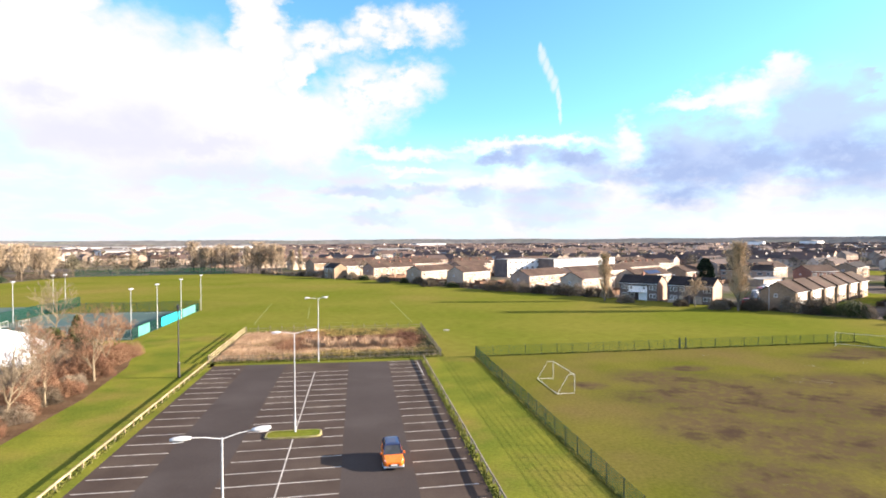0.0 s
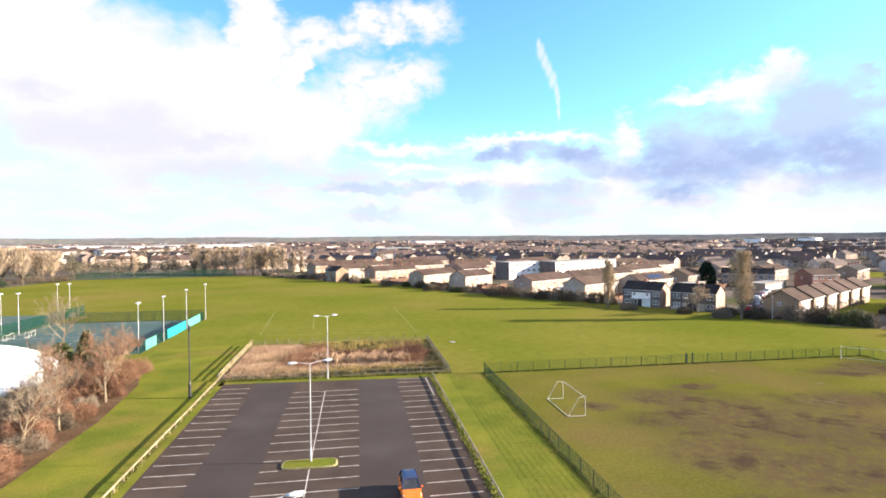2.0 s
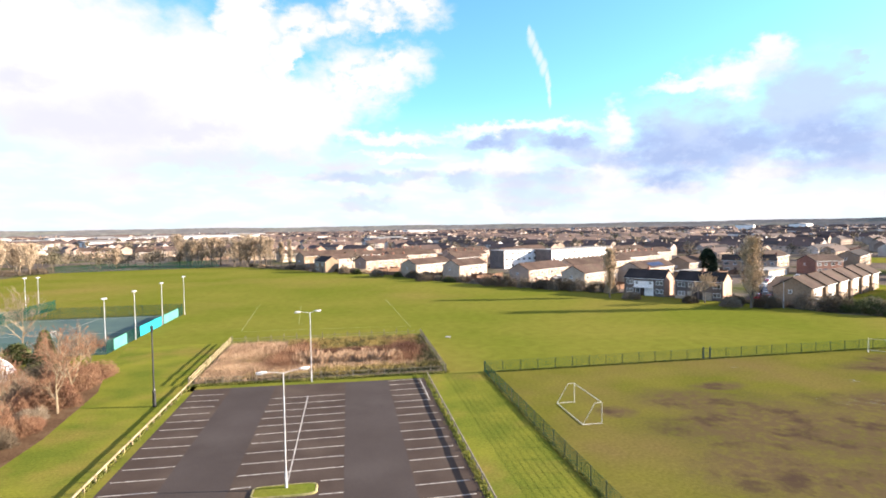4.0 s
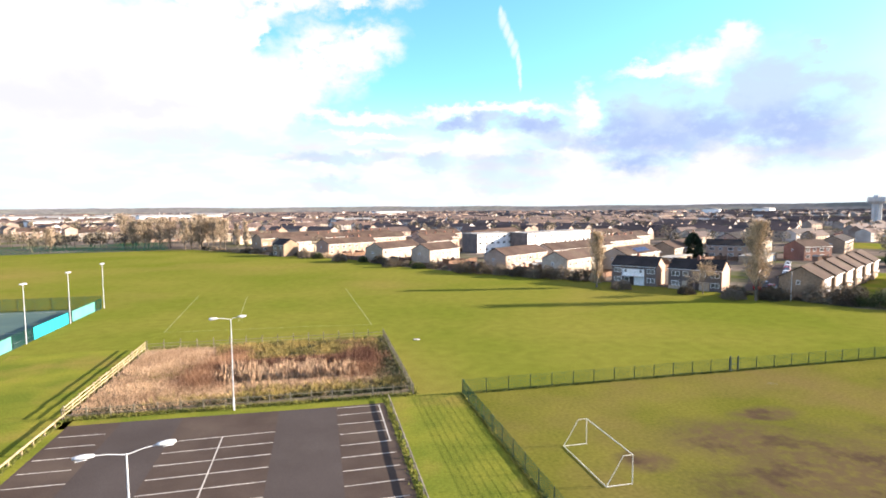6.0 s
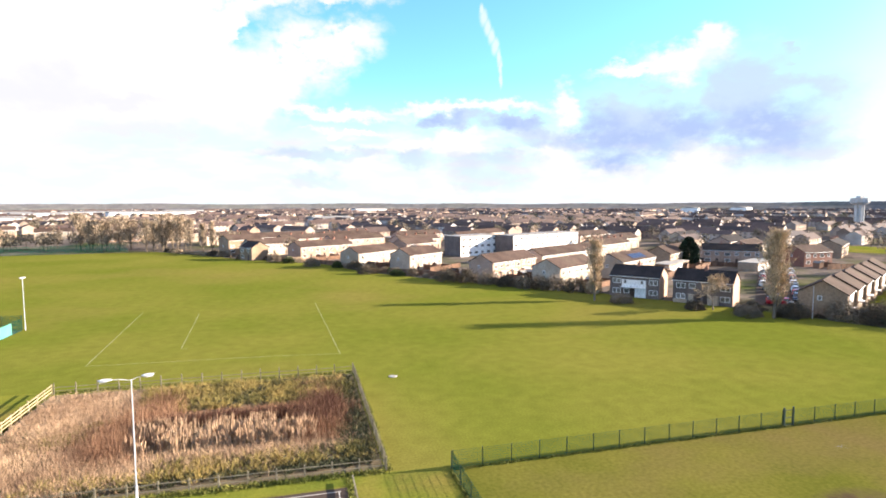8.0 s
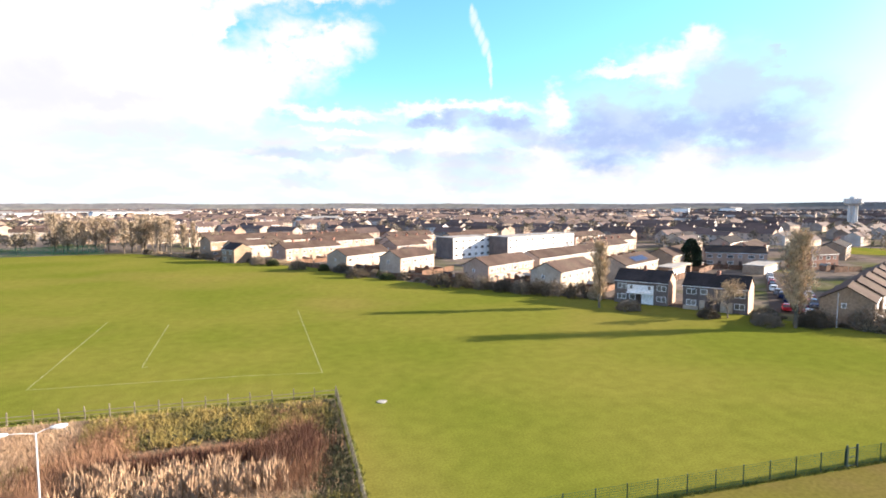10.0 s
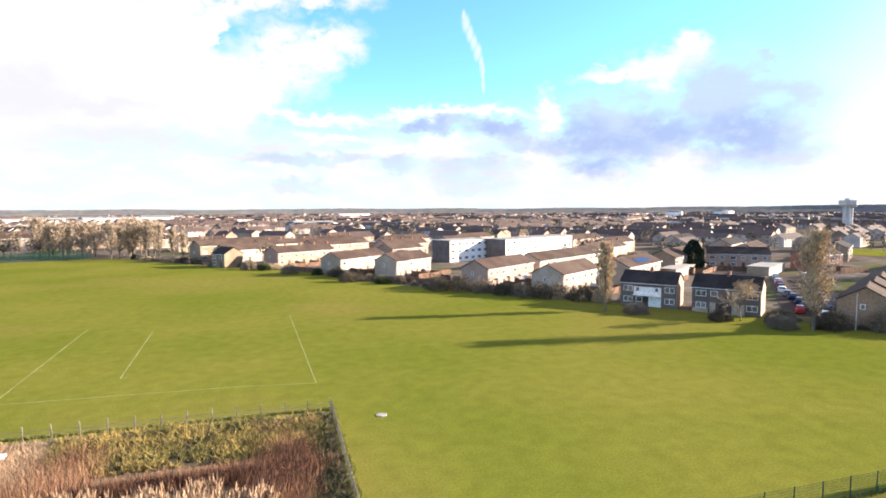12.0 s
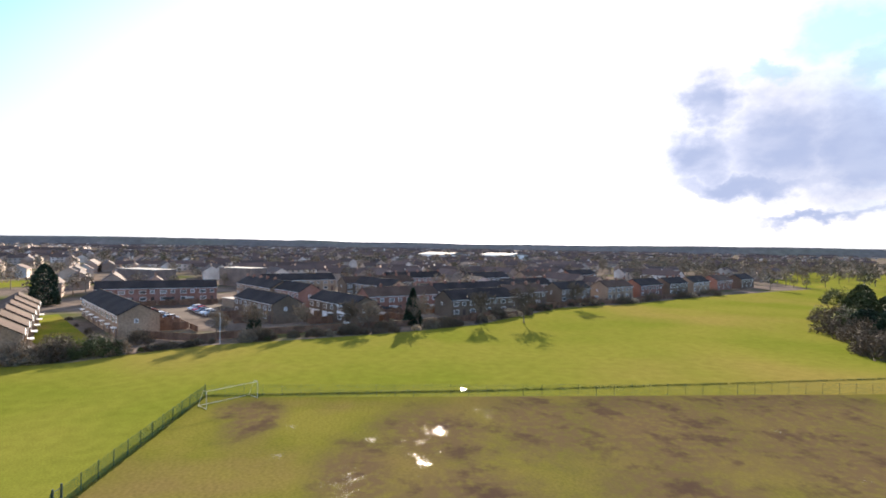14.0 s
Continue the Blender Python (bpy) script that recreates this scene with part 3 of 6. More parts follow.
# ---- car park ----
def lamp_post(x, y, h=9.2, arm=1.25, short=1.0):
    root = thing("lamp_post", pose(x, y, 0, 0, 0, 14), "tall white twin-headed lamp post of painted steel", "lamp post", "car park lamps")
    g = Geo()
    g.tube((0, 0, 0), (0, 0, 1.4), 0.095, 0.09, 10)
    g.tube((0, 0, 1.4), (0, 0, h), 0.055, 0.038, 10)
    post = part("post", g, M["galv"], root)
    g = Geo()
    g.box(-0.06, -0.118, 0.5, 0.06, -0.095, 1.1)
    part("access_door", g, M["galv"], post)
    for s, arm in ((-1, arm), (1, arm * short)):
        g = Geo()
        g.tube((0, 0, h - 0.06), (s * arm * 0.55, 0, h + 0.10), 0.024, 0.022, 8)
        g.tube((s * arm * 0.55, 0, h + 0.10), (s * arm, 0, h + 0.16), 0.022, 0.02, 8)
        part("arm", g, M["galv"], root)
        g = Geo()
        loops = []
        for k in range(7):
            q = k / 6
            w = 0.05 + 0.13 * math.sin(math.pi * min(1, 0.18 + 0.72 * q))
            z = h + 0.16
            loops.append([(s * (arm - 0.05 + 0.80 * q), w * math.cos(a), z + 0.09 * math.sin(a) * (0.6 + 0.6 * math.sin(math.pi * q)) + 0.02 * q) for a in [2 * math.pi * i / 10 for i in range(10)]])
        g.rings(loops)
        head = part("lamp_head", g, M["galv"], root, "white oval lamp head", smooth=True)
        g = Geo()
        g.box(*sorted((s * (arm + 0.22), s * (arm + 0.66)))[:1], -0.10, h + 0.045, sorted((s * (arm + 0.22), s * (arm + 0.66)))[1], 0.10, h + 0.075, ease=0.02)
        part("lens", g, M["lamp_lens"], head)
    return root


for y, short in ((23.2, 1.0), (50.3, 1.0), (80.9, 0.55)):
    lamp_post(-5.85, y, short=short)

root = thing("street_lamp", pose(-23.1, 74.3, 0), "tall black lamp column with a thick base and single lantern", "lamp post")
g = Geo()
g.tube((0, 0, 0), (0, 0, 1.9), 0.20, 0.18, 10)
g.tube((0, 0, 1.9), (0, 0, 2.1), 0.18, 0.10, 10)
part("base", g, M["black"], root)
g = Geo()
g.tube((0, 0, 2.1), (0, 0, 8.6), 0.095, 0.07, 10)
part("column", g, M["black"], root)
g = Geo()
g.tube((0, 0, 8.6), (0, 0, 9.2), 0.11, 0.20, 8)
g.tube((0, 0, 9.2), (0, 0, 9.5), 0.24, 0.05, 8)
part("lantern", g, M["black"], root)

LINE = Geo()
LINE.box(0, -0.05, 0, 1, 0.05, 0.006)
LINE = LINE.mesh("bay_line", M["paint"])
park = bpy.data.objects["car_park"]


def bay_line(x0, y0, x1, y1, owner=None, z=0.0125):
    n = math.hypot(x1 - x0, y1 - y0)
    return part("bay_line", LINE, None, owner or park, at=pose(x0, y0, z, 0, 0, math.degrees(math.atan2(y1 - y0, x1 - x0))) @ Matrix.Diagonal((n, 1, 1, 1)))


rng = random.Random(4)
for k in range(-18, 9):
    y = 58.35 + 2.335 * k
    bay_line(4.1 + rng.uniform(-0.05, 0.05), y, 8.45, y + 0.05)
bay_line(4.1, 78.95, 8.45, 78.9)
bay_line(8.3, 70, 8.3, 78.9)
for k in range(-14, 17):
    y = 40.2 + 2.335 * k
    bay_line(-20.0, y + 0.1, -15.75 - (0.5 if k > 12 else 0), y)
for k in range(0, 27):
    y = 74.4 - 2.31 * k
    if k in (10, 11):
        bay_line(-10.2, y - 0.05, -8.62, y)
        bay_line(-3.3, y, -1.5, y)
    else:
        bay_line(-10.2 + rng.uniform(-0.06, 0.06), y - 0.08, -1.5, y)
bay_line(-5.9, 51.2, -5.9, 74.4, z=0.0165)
bay_line(-5.75, 14.0, -5.9, 48.85, z=0.0165)

root = thing("planter_island", pose(-5.95, 50.0, 0.012), "low grassed island with pale kerb stones around a lamp", "island")
outline = [(2.5 * math.copysign(abs(math.cos(a)) ** 0.30, math.cos(a)), 0.98 * math.copysign(abs(math.sin(a)) ** 0.42, math.sin(a))) for a in [2 * math.pi * i / 28 for i in range(28)]]
g = Geo()
g.rings([[(x * 0.93, y * 0.88, 0.0) for x, y in outline], [(x * 0.92, y * 0.86, 0.12) for x, y in outline], [(x * 0.5, y * 0.5, 0.17) for x, y in outline]])
part("turf", g, M["verge"], root)
for i in range(28):
    (x0, y0), (x1, y1) = outline[i - 1], outline[i]
    g = Geo()
    g.rings([[(x0, y0, 0), (x1, y1, 0), (x1 * 0.94, y1 * 0.88, 0), (x0 * 0.94, y0 * 0.88, 0)], [(x0 * 0.985, y0 * 0.98, 0.13), (x1 * 0.985, y1 * 0.98, 0.13), (x1 * 0.94, y1 * 0.89, 0.13), (x0 * 0.94, y0 * 0.89, 0.13)]])
    part("kerb_stone", g, M["kerb"], root)


def loft(sections, k=0, g=None):
    g = g or Geo()
    g.rings(sections, k)
    return g


def car(m, paint, roof, label):
    """A small hatchback, nose towards -Y."""
    root = thing("car", m, label, "car")
    L, W = 3.95, 0.85

    def section(y, zb, zm, zt, w, t):
        return [(-w * 0.9, y, zb), (w * 0.9, y, zb), (w, y, zm), (w * 0.97, y, (zm + zt) / 2), (t, y, zt), (-t, y, zt), (-w * 0.97, y, (zm + zt) / 2), (-w, y, zm)]
    g = loft([section(-1.97, 0.30, 0.42, 0.62, 0.60, 0.55), section(-1.85, 0.22, 0.45, 0.72, 0.76, 0.66), section(-1.5, 0.19, 0.5, 0.83, 0.83, 0.70), section(-0.85, 0.18, 0.52, 0.95, W, 0.74),
              section(0.2, 0.18, 0.55, 0.97, W, 0.76), section(1.2, 0.18, 0.58, 1.0, W, 0.76), section(1.7, 0.22, 0.6, 1.02, 0.82, 0.72), section(1.93, 0.30, 0.55, 0.95, 0.74, 0.64)])
    part("body", g, paint, root, smooth=False)

    def cab(y, z, w):
        return [(-w, y, z), (w, y, z)]
    low = [(-1.0, 0.74), (1.85, 0.70)]
    g = Geo()
    a = [(-0.74, -1.02, 0.93), (0.74, -1.02, 0.93), (0.72, 1.86, 0.99), (-0.72, 1.86, 0.99)]
    b = [(-0.58, -0.28, 1.44), (0.58, -0.28, 1.44), (0.56, 1.55, 1.45), (-0.56, 1.55, 1.45)]
    g.rings([a, b])
    part("glasshouse", g, M["glass"], root, "dark tinted windows")
    g = Geo()
    g.rings([[(-0.60, -0.34, 1.43), (0.60, -0.34, 1.43), (0.58, 1.66, 1.43), (-0.58, 1.66, 1.43)], [(-0.54, -0.22, 1.50), (0.54, -0.22, 1.50), (0.52, 1.55, 1.51), (-0.52, 1.55, 1.51)], [(-0.3, 0.1, 1.53), (0.3, 0.1, 1.53), (0.3, 1.2, 1.535), (-0.3, 1.2, 1.535)]])
    part("roof", g, roof, root)
    for s in (-1, 1):
        for (y0, z0), (y1, z1) in (((-1.0, 0.95), (-0.3, 1.45)), ((0.55, 0.98), (0.55, 1.45)), ((1.85, 1.0), (1.56, 1.45))):
            g = Geo()
            g.tube((s * 0.745, y0, z0), (s * 0.60, y1, z1), 0.035, 0.035, 5)
            part("pillar", g, roof, root)
        g = Geo()
        g.box(min(s * 0.84, s * 1.0), -0.92, 0.96, max(s * 0.84, s * 1.0), -0.78, 1.10, ease=0.02)
        part("mirror", g, paint, root)
        g = Geo()
        g.rings([[(s * 0.45, -1.93, 0.56), (s * 0.72, -1.82, 0.58), (s * 0.74, -1.72, 0.74), (s * 0.52, -1.84, 0.70)], [(s * 0.45, -1.90, 0.57), (s * 0.70, -1.76, 0.59), (s * 0.73, -1.62, 0.77), (s * 0.52, -1.74, 0.74)]])
        part("headlight", g, M["lens"], root)
        for y in (-1.28, 1.22):
            g = Geo()
            g.tube((s * 0.66, y, 0.31), (s * 0.86, y, 0.31), 0.31, 0.30, 16)
            wheel = part("wheel", g, M["tyre"], root)
            g = Geo()
            g.tube((s * 0.84, y, 0.31), (s * 0.872, y, 0.31), 0.20, 0.17, 12)
            part("rim", g, M["rim"], wheel)
    g = Geo()
    g.box(-0.42, -2.0, 0.34, 0.42, -1.90, 0.50, ease=0.01)
    part("grille", g, M["tyre"], root)
    g = Geo()
    g.rings([[(-0.80, -1.90, 0.20), (0.80, -1.90, 0.20), (0.80, -1.72, 0.20), (-0.80, -1.72, 0.20)], [(-0.74, -2.03, 0.27), (0.74, -2.03, 0.27), (0.84, -1.62, 0.27), (-0.84, -1.62, 0.27)], [(-0.66, -2.02, 0.36), (0.66, -2.02, 0.36), (0.84, -1.60, 0.36), (-0.84, -1.60, 0.36)]])
    part("bumper", g, M["rim"], root, "silver front bumper")
    g = Geo()
    g.box(-0.26, -2.015, 0.40, 0.26, -2.0, 0.50)
    part("plate", g, M["frame_white"], root)
    return root


car(pose(2.5, 42.4, 0.012, 0, 0, 1) @ Matrix.Diagonal((0.97, 0.92, 1.0, 1)), M["orange"], M["car_blue"], "bright orange small hatchback with dark blue roof in the driving lane")


# ---- fences ----
def knee_rail(x, y0, y1, timber, label):
    root = thing("knee_rail", pose(x, y0, 0), label, "fence")
    g = Geo()
    g.box(-0.07, -0.07, -0.05, 0.07, 0.07, 0.56)
    post = g.mesh("post", timber)
    g = Geo()
    g.box(-0.05, 0.01, 0.46, 0.05, 1.94, 0.61, ease=0.004)
    rail = g.mesh("rail", timber)
    rg = random.Random(int(x * 7))
    for i in range(int((y1 - y0) / 1.95)):
        part("post", post, None, root, at=pose(rg.uniform(-.02, .02), i * 1.95, rg.uniform(-.02, .02), rg.uniform(-2, 2), 0, rg.uniform(-3, 3)))
        part("rail", rail, None, root, at=pose(0, i * 1.95, rg.uniform(-.012, .012), rg.uniform(-.4, .4), 0, rg.uniform(-.4, .4)))


knee_rail(-21.3, 6, 82.3, M["timber"], "low weathered timber knee rail along the car park")
knee_rail(9.45, 6, 81.6, M["grey_timber"], "low grey timber knee rail beside the grass verge")


def rail_fence(p, q, step, h, rails, timber, label, thick=0.06):
    root = thing("post_and_rail_fence", pose(p[0], p[1], 0, 0, 0, math.degrees(math.atan2(q[1] - p[1], q[0] - p[0]))), label, "fence")
    n = max(1, round(math.hypot(q[0] - p[0], q[1] - p[1]) / step))
    step = math.hypot(q[0] - p[0], q[1] - p[1]) / n
    g = Geo()
    g.box(-0.06, -0.06, -0.1, 0.06, 0.06, h, ease=0.01)
    post = g.mesh("post", timber)
    g = Geo()
    g.box(0, -0.085, -thick, step, -0.062, thick)
    rail = g.mesh("rail", timber)
    rg = random.Random(int(p[0] * 3 + q[1]))
    for i in range(n + 1):
        part("post", post, None, root, at=pose(i * step, 0, rg.uniform(-.06, .04), rg.uniform(-3, 3), rg.uniform(-2, 2), 0))
        if i < n:
            for z in rails:
                part("rail", rail, None, root, at=pose(i * step, 0, z + rg.uniform(-.02, .02), 0, rg.uniform(-.6, .6), 0))
    return root


rail_fence((-21.5, 82.6), (-21.6, 109.0), 1.85, 1.25, (0.4, 0.75, 1.1), M["timber"], "pale timber post and rail fence beside the reeds", 0.07)
rail_fence((-21.5, 82.2), (12.2, 81.4), 2.1, 1.15, (0.45, 0.95), M["grey_timber"], "grey timber fence in front of the reed bed", 0.035)
rail_fence((-21.4, 109.0), (12.2, 108.3), 2.2, 1.35, (0.45, 0.85), M["grey_timber"], "weathered grey fence behind the reed bed", 0.03)
rail_fence((12.25, 81.3), (12.3, 108.3), 1.2, 1.15, (0.4, 0.7, 1.0), M["grey_timber"], "close-set grey timber fence beside the reed bed", 0.045)


def wire_panel(w, h, name="mesh_panel", gap=0.075, r=0.004):
    g = Geo()
    n = int(w / gap)
    for i in range(1, n):
        x = w * i / n
        g.face([(x - r, 0, 0.05), (x + r, 0, 0.05), (x + r, 0, h), (x - r, 0, h)])
        g.face([(x, -r, 0.05), (x, r, 0.05), (x, r, h), (x, -r, h)])
    for i in range(int(h / 0.2) + 1):
        z = 0.05 + (h - 0.05) * i / int(h / 0.2)
        g.box(0, 0.006, z - r, w, 0.012, z + r)
        g.box(0, -0.012, z - r, w, -0.006, z + r)
    return g.mesh(name, M["green_wire"])


def mesh_fence(p, q, step, h, label, skip=(), gap=0.075, r=0.005, thick=0.035):
    root = thing("mesh_fence", pose(p[0], p[1], 0, 0, 0, math.degrees(math.atan2(q[1] - p[1], q[0] - p[0]))), label, "fence")
    span = math.hypot(q[0] - p[0], q[1] - p[1])
    n = max(1, round(span / step))
    step = span / n
    g = Geo()
    g.box(-thick, -thick, -0.1, thick, thick, h + 0.06, ease=0.006)
    post = g.mesh("post", M["green_post"])
    panel = wire_panel(step, h, gap=gap, r=r)
    for i in range(n + 1):
        part("post", post, None, root, at=pose(i * step, 0.045, 0))
        if i < n and i not in skip:
            part("mesh_panel", panel, None, root, at=pose(i * step, 0, 0))
    return root


mesh_fence((17.4, -40), (17.4, 80.0), 2.6, 1.6, "dark green welded mesh fence on the verge side of the pitch")
mesh_fence((17.5, 80.0), (50.6, 80.0), 2.55, 1.6, "dark green welded mesh fence towards the playing field")
mesh_fence((51.9, 80.0), (82.7, 80.0), 2.55, 1.6, "dark green welded mesh fence beyond the gate")
mesh_fence((82.7, 80.0), (82.2, 40.0), 2.55, 1.6, "dark green welded mesh fence at the end of the pitch", r=0.003, thick=0.022)
mesh_fence((82.2, 40.0), (82.9, -60.0), 2.55, 1.6, "dark green welded mesh fence far along the pitch", r=0.003, thick=0.022)
root = thing("pedestrian_gate", pose(50.7, 80.0, 0), "narrow dark green metal gate in the mesh fence", "gate")
for x in (0.0, 1.1):
    g = Geo()
    g.box(x - 0.07, -0.07, -0.1, x + 0.07, 0.07, 1.9, ease=0.01)
    part("gate_post", g, M["green_post"], root)
g = Geo()
for z in (0.15, 0.85, 1.6):
    g.box(0.10, -0.02, z, 1.0, 0.02, z + 0.05)
g.box(0.10, -0.02, 0.15, 0.15, 0.02, 1.65)
g.box(0.95, -0.02, 0.15, 1.0, 0.02, 1.65)
leaf = part("gate_leaf", g, M["green_post"], root)
part("mesh_panel", wire_panel(0.85, 1.5), None, leaf, at=pose(0.12, 0, 0.1))


def goal(m, w=6.95, h=2.2, d=2.05, label="white steel football goal frame without a net on worn turf"):
    """Mouth along local Y, depth towards -X."""
    root = thing("football_goal", m, label, "goal")
    r = 0.031
    for s, y in ((0, 0), (1, w)):
        g = Geo()
        g.tube((0, y, 0), (0, y, h), r, r, 8)
        part("upright", g, M["white_tube"], root)
        g = Geo()
        g.tube((0, y, h), (-0.75, y, h), r * 0.8, r * 0.8, 8)
        g.tube((-0.75, y, h), (-d, y, 0.06), r * 0.8, r * 0.8, 8)
        part("stanchion", g, M["white_tube"], root)
        g = Geo()
        g.tube((0, y, 0.06), (-d, y, 0.06), r, r, 8)
        part("ground_bar", g, M["white_tube"], root)
    g = Geo()
    g.tube((0, 0, h), (0, w, h), r, r, 8)
    part("crossbar", g, M["white_tube"], root)
    g = Geo()
    g.tube((-d, 0, 0.06), (-d, w, 0.06), r, r, 8)
    part("back_bar", g, M["white_tube"], root)


goal(pose(24.25, 58.45, 0.006))
goal(pose(77.0, 77.9, 0.006, 0, 0, -134), label="white steel football goal in the corner of the pitch")

# painted pitch lines on the playing field
field = bpy.data.objects["playing_field"]
PITCH_LINE = Geo()
PITCH_LINE.box(0, -0.05, 0, 1, 0.05, 0.006)
PITCH_LINE = PITCH_LINE.mesh("pitch_line", M["faded_line"])
for a in ((-22.0, 120.6, -24.4, 160.0), (-11.4, 127.0, -13.2, 154.5), (11.4, 118.0, 9.3, 162.0), (-22.0, 120.6, 2.0, 119.3), (2.0, 119.3, 11.4, 118.0), (-11.4, 127, -10.6, 127)):
    part("pitch_line", PITCH_LINE, None, field, at=pose(a[0], a[1], 0.001, 0, 0, math.degrees(math.atan2(a[3] - a[1], a[2] - a[0]))) @ Matrix.Diagonal((math.hypot(a[2] - a[0], a[3] - a[1]), 1, 1, 1)))

sheet("puddle", [(86 + 0.55 * math.cos(a) * (1 + .2 * math.sin(3 * a)), 45.3 + 0.5 * math.sin(a) * (1 + .25 * math.cos(2 * a))) for a in [2 * math.pi * i / 24 for i in range(24)]], 0.006, M["water"], "shallow puddle on the grass beyond the fence", "puddle")
root = solid("manhole_slab", Geo(), M["concrete"], "pale concrete manhole slab set in the grass", "manhole", at=pose(16.95, 105.5, 0))
g = Geo()
g.rings([[(0.56 * math.cos(a), 0.50 * math.sin(a), z) for a in [2 * math.pi * i / 20 for i in range(20)]] for z in (-0.05, 0.05)] + [[(0.52 * math.cos(a), 0.46 * math.sin(a), 0.07) for a in [2 * math.pi * i / 20 for i in range(20)]]])
root.data = g.mesh("manhole_slab", M["concrete"])
g = Geo()
g.tube((0, 0, 0.07), (0, 0, 0.085), 0.36, 0.34, 20)
part("lid", g, M["concrete"], root)

# ---- games court ----
def floodlight(x, y, turn=0):
    root = thing("floodlight_mast", pose(x, y, 0, 0, 0, turn), "slim white floodlight mast beside the games court", "floodlight", "court lights")
    g = Geo()
    g.tube((0, 0, 0), (0, 0, 9.0), 0.065, 0.04, 8)
    part("mast", g, M["galv"], root)
    g = Geo()
    g.tube((-0.5, 0, 9.0), (0.5, 0, 9.0), 0.04, 0.04, 6)
    part("crossarm", g, M["galv"], root)
    for s in (-0.38, 0.38):
        g = Geo()
        g.rings([[(s - .22, -.28, 8.98), (s + .22, -.28, 8.98), (s + .22, .24, 9.05), (s - .22, .24, 9.05)], [(s - .18, -.24, 9.14), (s + .18, -.24, 9.14), (s + .15, .16, 9.2), (s - .15, .16, 9.2)]])
        part("lamp_head", g, M["galv"], root)


for a in ((-40.9, 106.3, 90), (-40.1, 117.2, 90), (-40.1, 132.4, 90), (-39.9, 147.7, 90), (-74.3, 131.4, 90), (-77.5, 131.0, 90), (-79.0, 157.0, 90), (-76.6, 158.0, 90)):
    floodlight(*a)
mesh_fence((-40.3, 105.0), (-40.3, 147.6), 3.0, 2.1, "green mesh fence along the games court", gap=0.09, r=0.008)
mesh_fence((-40.3, 147.6), (-76.0, 147.6), 3.0, 2.6, "green mesh fence at the end of the games court", gap=0.07, r=0.012)
mesh_fence((-76.2, 118.0), (-76.2, 165.0), 3.0, 2.6, "green mesh fence between two games courts", gap=0.07, r=0.012)
mesh_fence((-76.0, 105.0), (-40.3, 105.0), 3.0, 2.6, "green mesh fence in front of the games court", gap=0.09, r=0.008)
for y0, y1, k, lab in ((107.6, 113.2, "pale_green", "pale green windbreak sheet on the court fence"), (119.6, 131.8, "turquoise", "bright turquoise windbreak sheet on the court fence"),
                       (133.4, 143.6, "pale_green", "pale green windbreak sheet on the court fence")):
    g = Geo()
    n = int((y1 - y0) / 0.5)
    rg = random.Random(int(y0))
    ys = [y0 + (y1 - y0) * i / n for i in range(n + 1)]
    off = [rg.uniform(-0.03, 0.03) for _ in ys]
    for i in range(n):
        g.face([(off[i], ys[i], 0.15), (off[i + 1], ys[i + 1], 0.15), (off[i + 1] * 0.3, ys[i + 1], 2.05), (off[i] * 0.3, ys[i], 2.05)])
        g.face([(off[i] - .012, ys[i], 0.15), (off[i] * .3 - .012, ys[i], 2.05), (off[i + 1] * .3 - .012, ys[i + 1], 2.05), (off[i + 1] - .012, ys[i + 1], 0.15)])
    solid("windbreak", g, M[k], lab, "screen", at=pose(-40.15, 0, 0))
court = bpy.data.objects["court_floor"]
for a in ((-74, 107, -42, 107), (-74, 145.5, -42, 145.5), (-74, 107, -74, 145.5), (-42, 107, -42, 145.5), (-74, 126, -42, 126), (-58, 107, -58, 145.5)):
    bay_line(*a, owner=court, z=0.0125)
for x, y, t in ((-72.5, 124, 0), (-70, 127, 0), (-56.5, 121, 0)):
    goal(pose(x, y, 0.013, 0, 0, t), 2.4, 1.2, 0.8, "small white five-a-side goal on the games court")
# air dome
g = Geo()
loops = []
for i in range(10):
    a = math.radians(90 * i / 9.2)
    loops.append([(15.5 * math.cos(a) ** 0.8 * math.cos(b), 14.5 * math.cos(a) ** 0.8 * math.sin(b), 5.0 * math.sin(a)) for b in [2 * math.pi * j / 48 for j in range(48)]])
g.rings(loops)
dome = solid("air_dome", g, M["membrane"], "low white fabric dome behind bare trees", "dome", at=pose(-61.0, 86.5, 0), smooth=True)
for j in range(12):
    b = math.pi * j / 12
    g = Geo()
    pts = [(15.56 * math.copysign(abs(math.cos(a)) ** 0.8, math.cos(a)) * math.cos(b), 14.56 * math.copysign(abs(math.cos(a)) ** 0.8, math.cos(a)) * math.sin(b), 5.02 * math.sin(a)) for a in [math.pi * i / 20 for i in range(21)]]
    for p, q in zip(pts, pts[1:]):
        g.tube(p, q, 0.05, 0.05, 4, caps=False)
    part("seam", g, M["membrane"], dome)

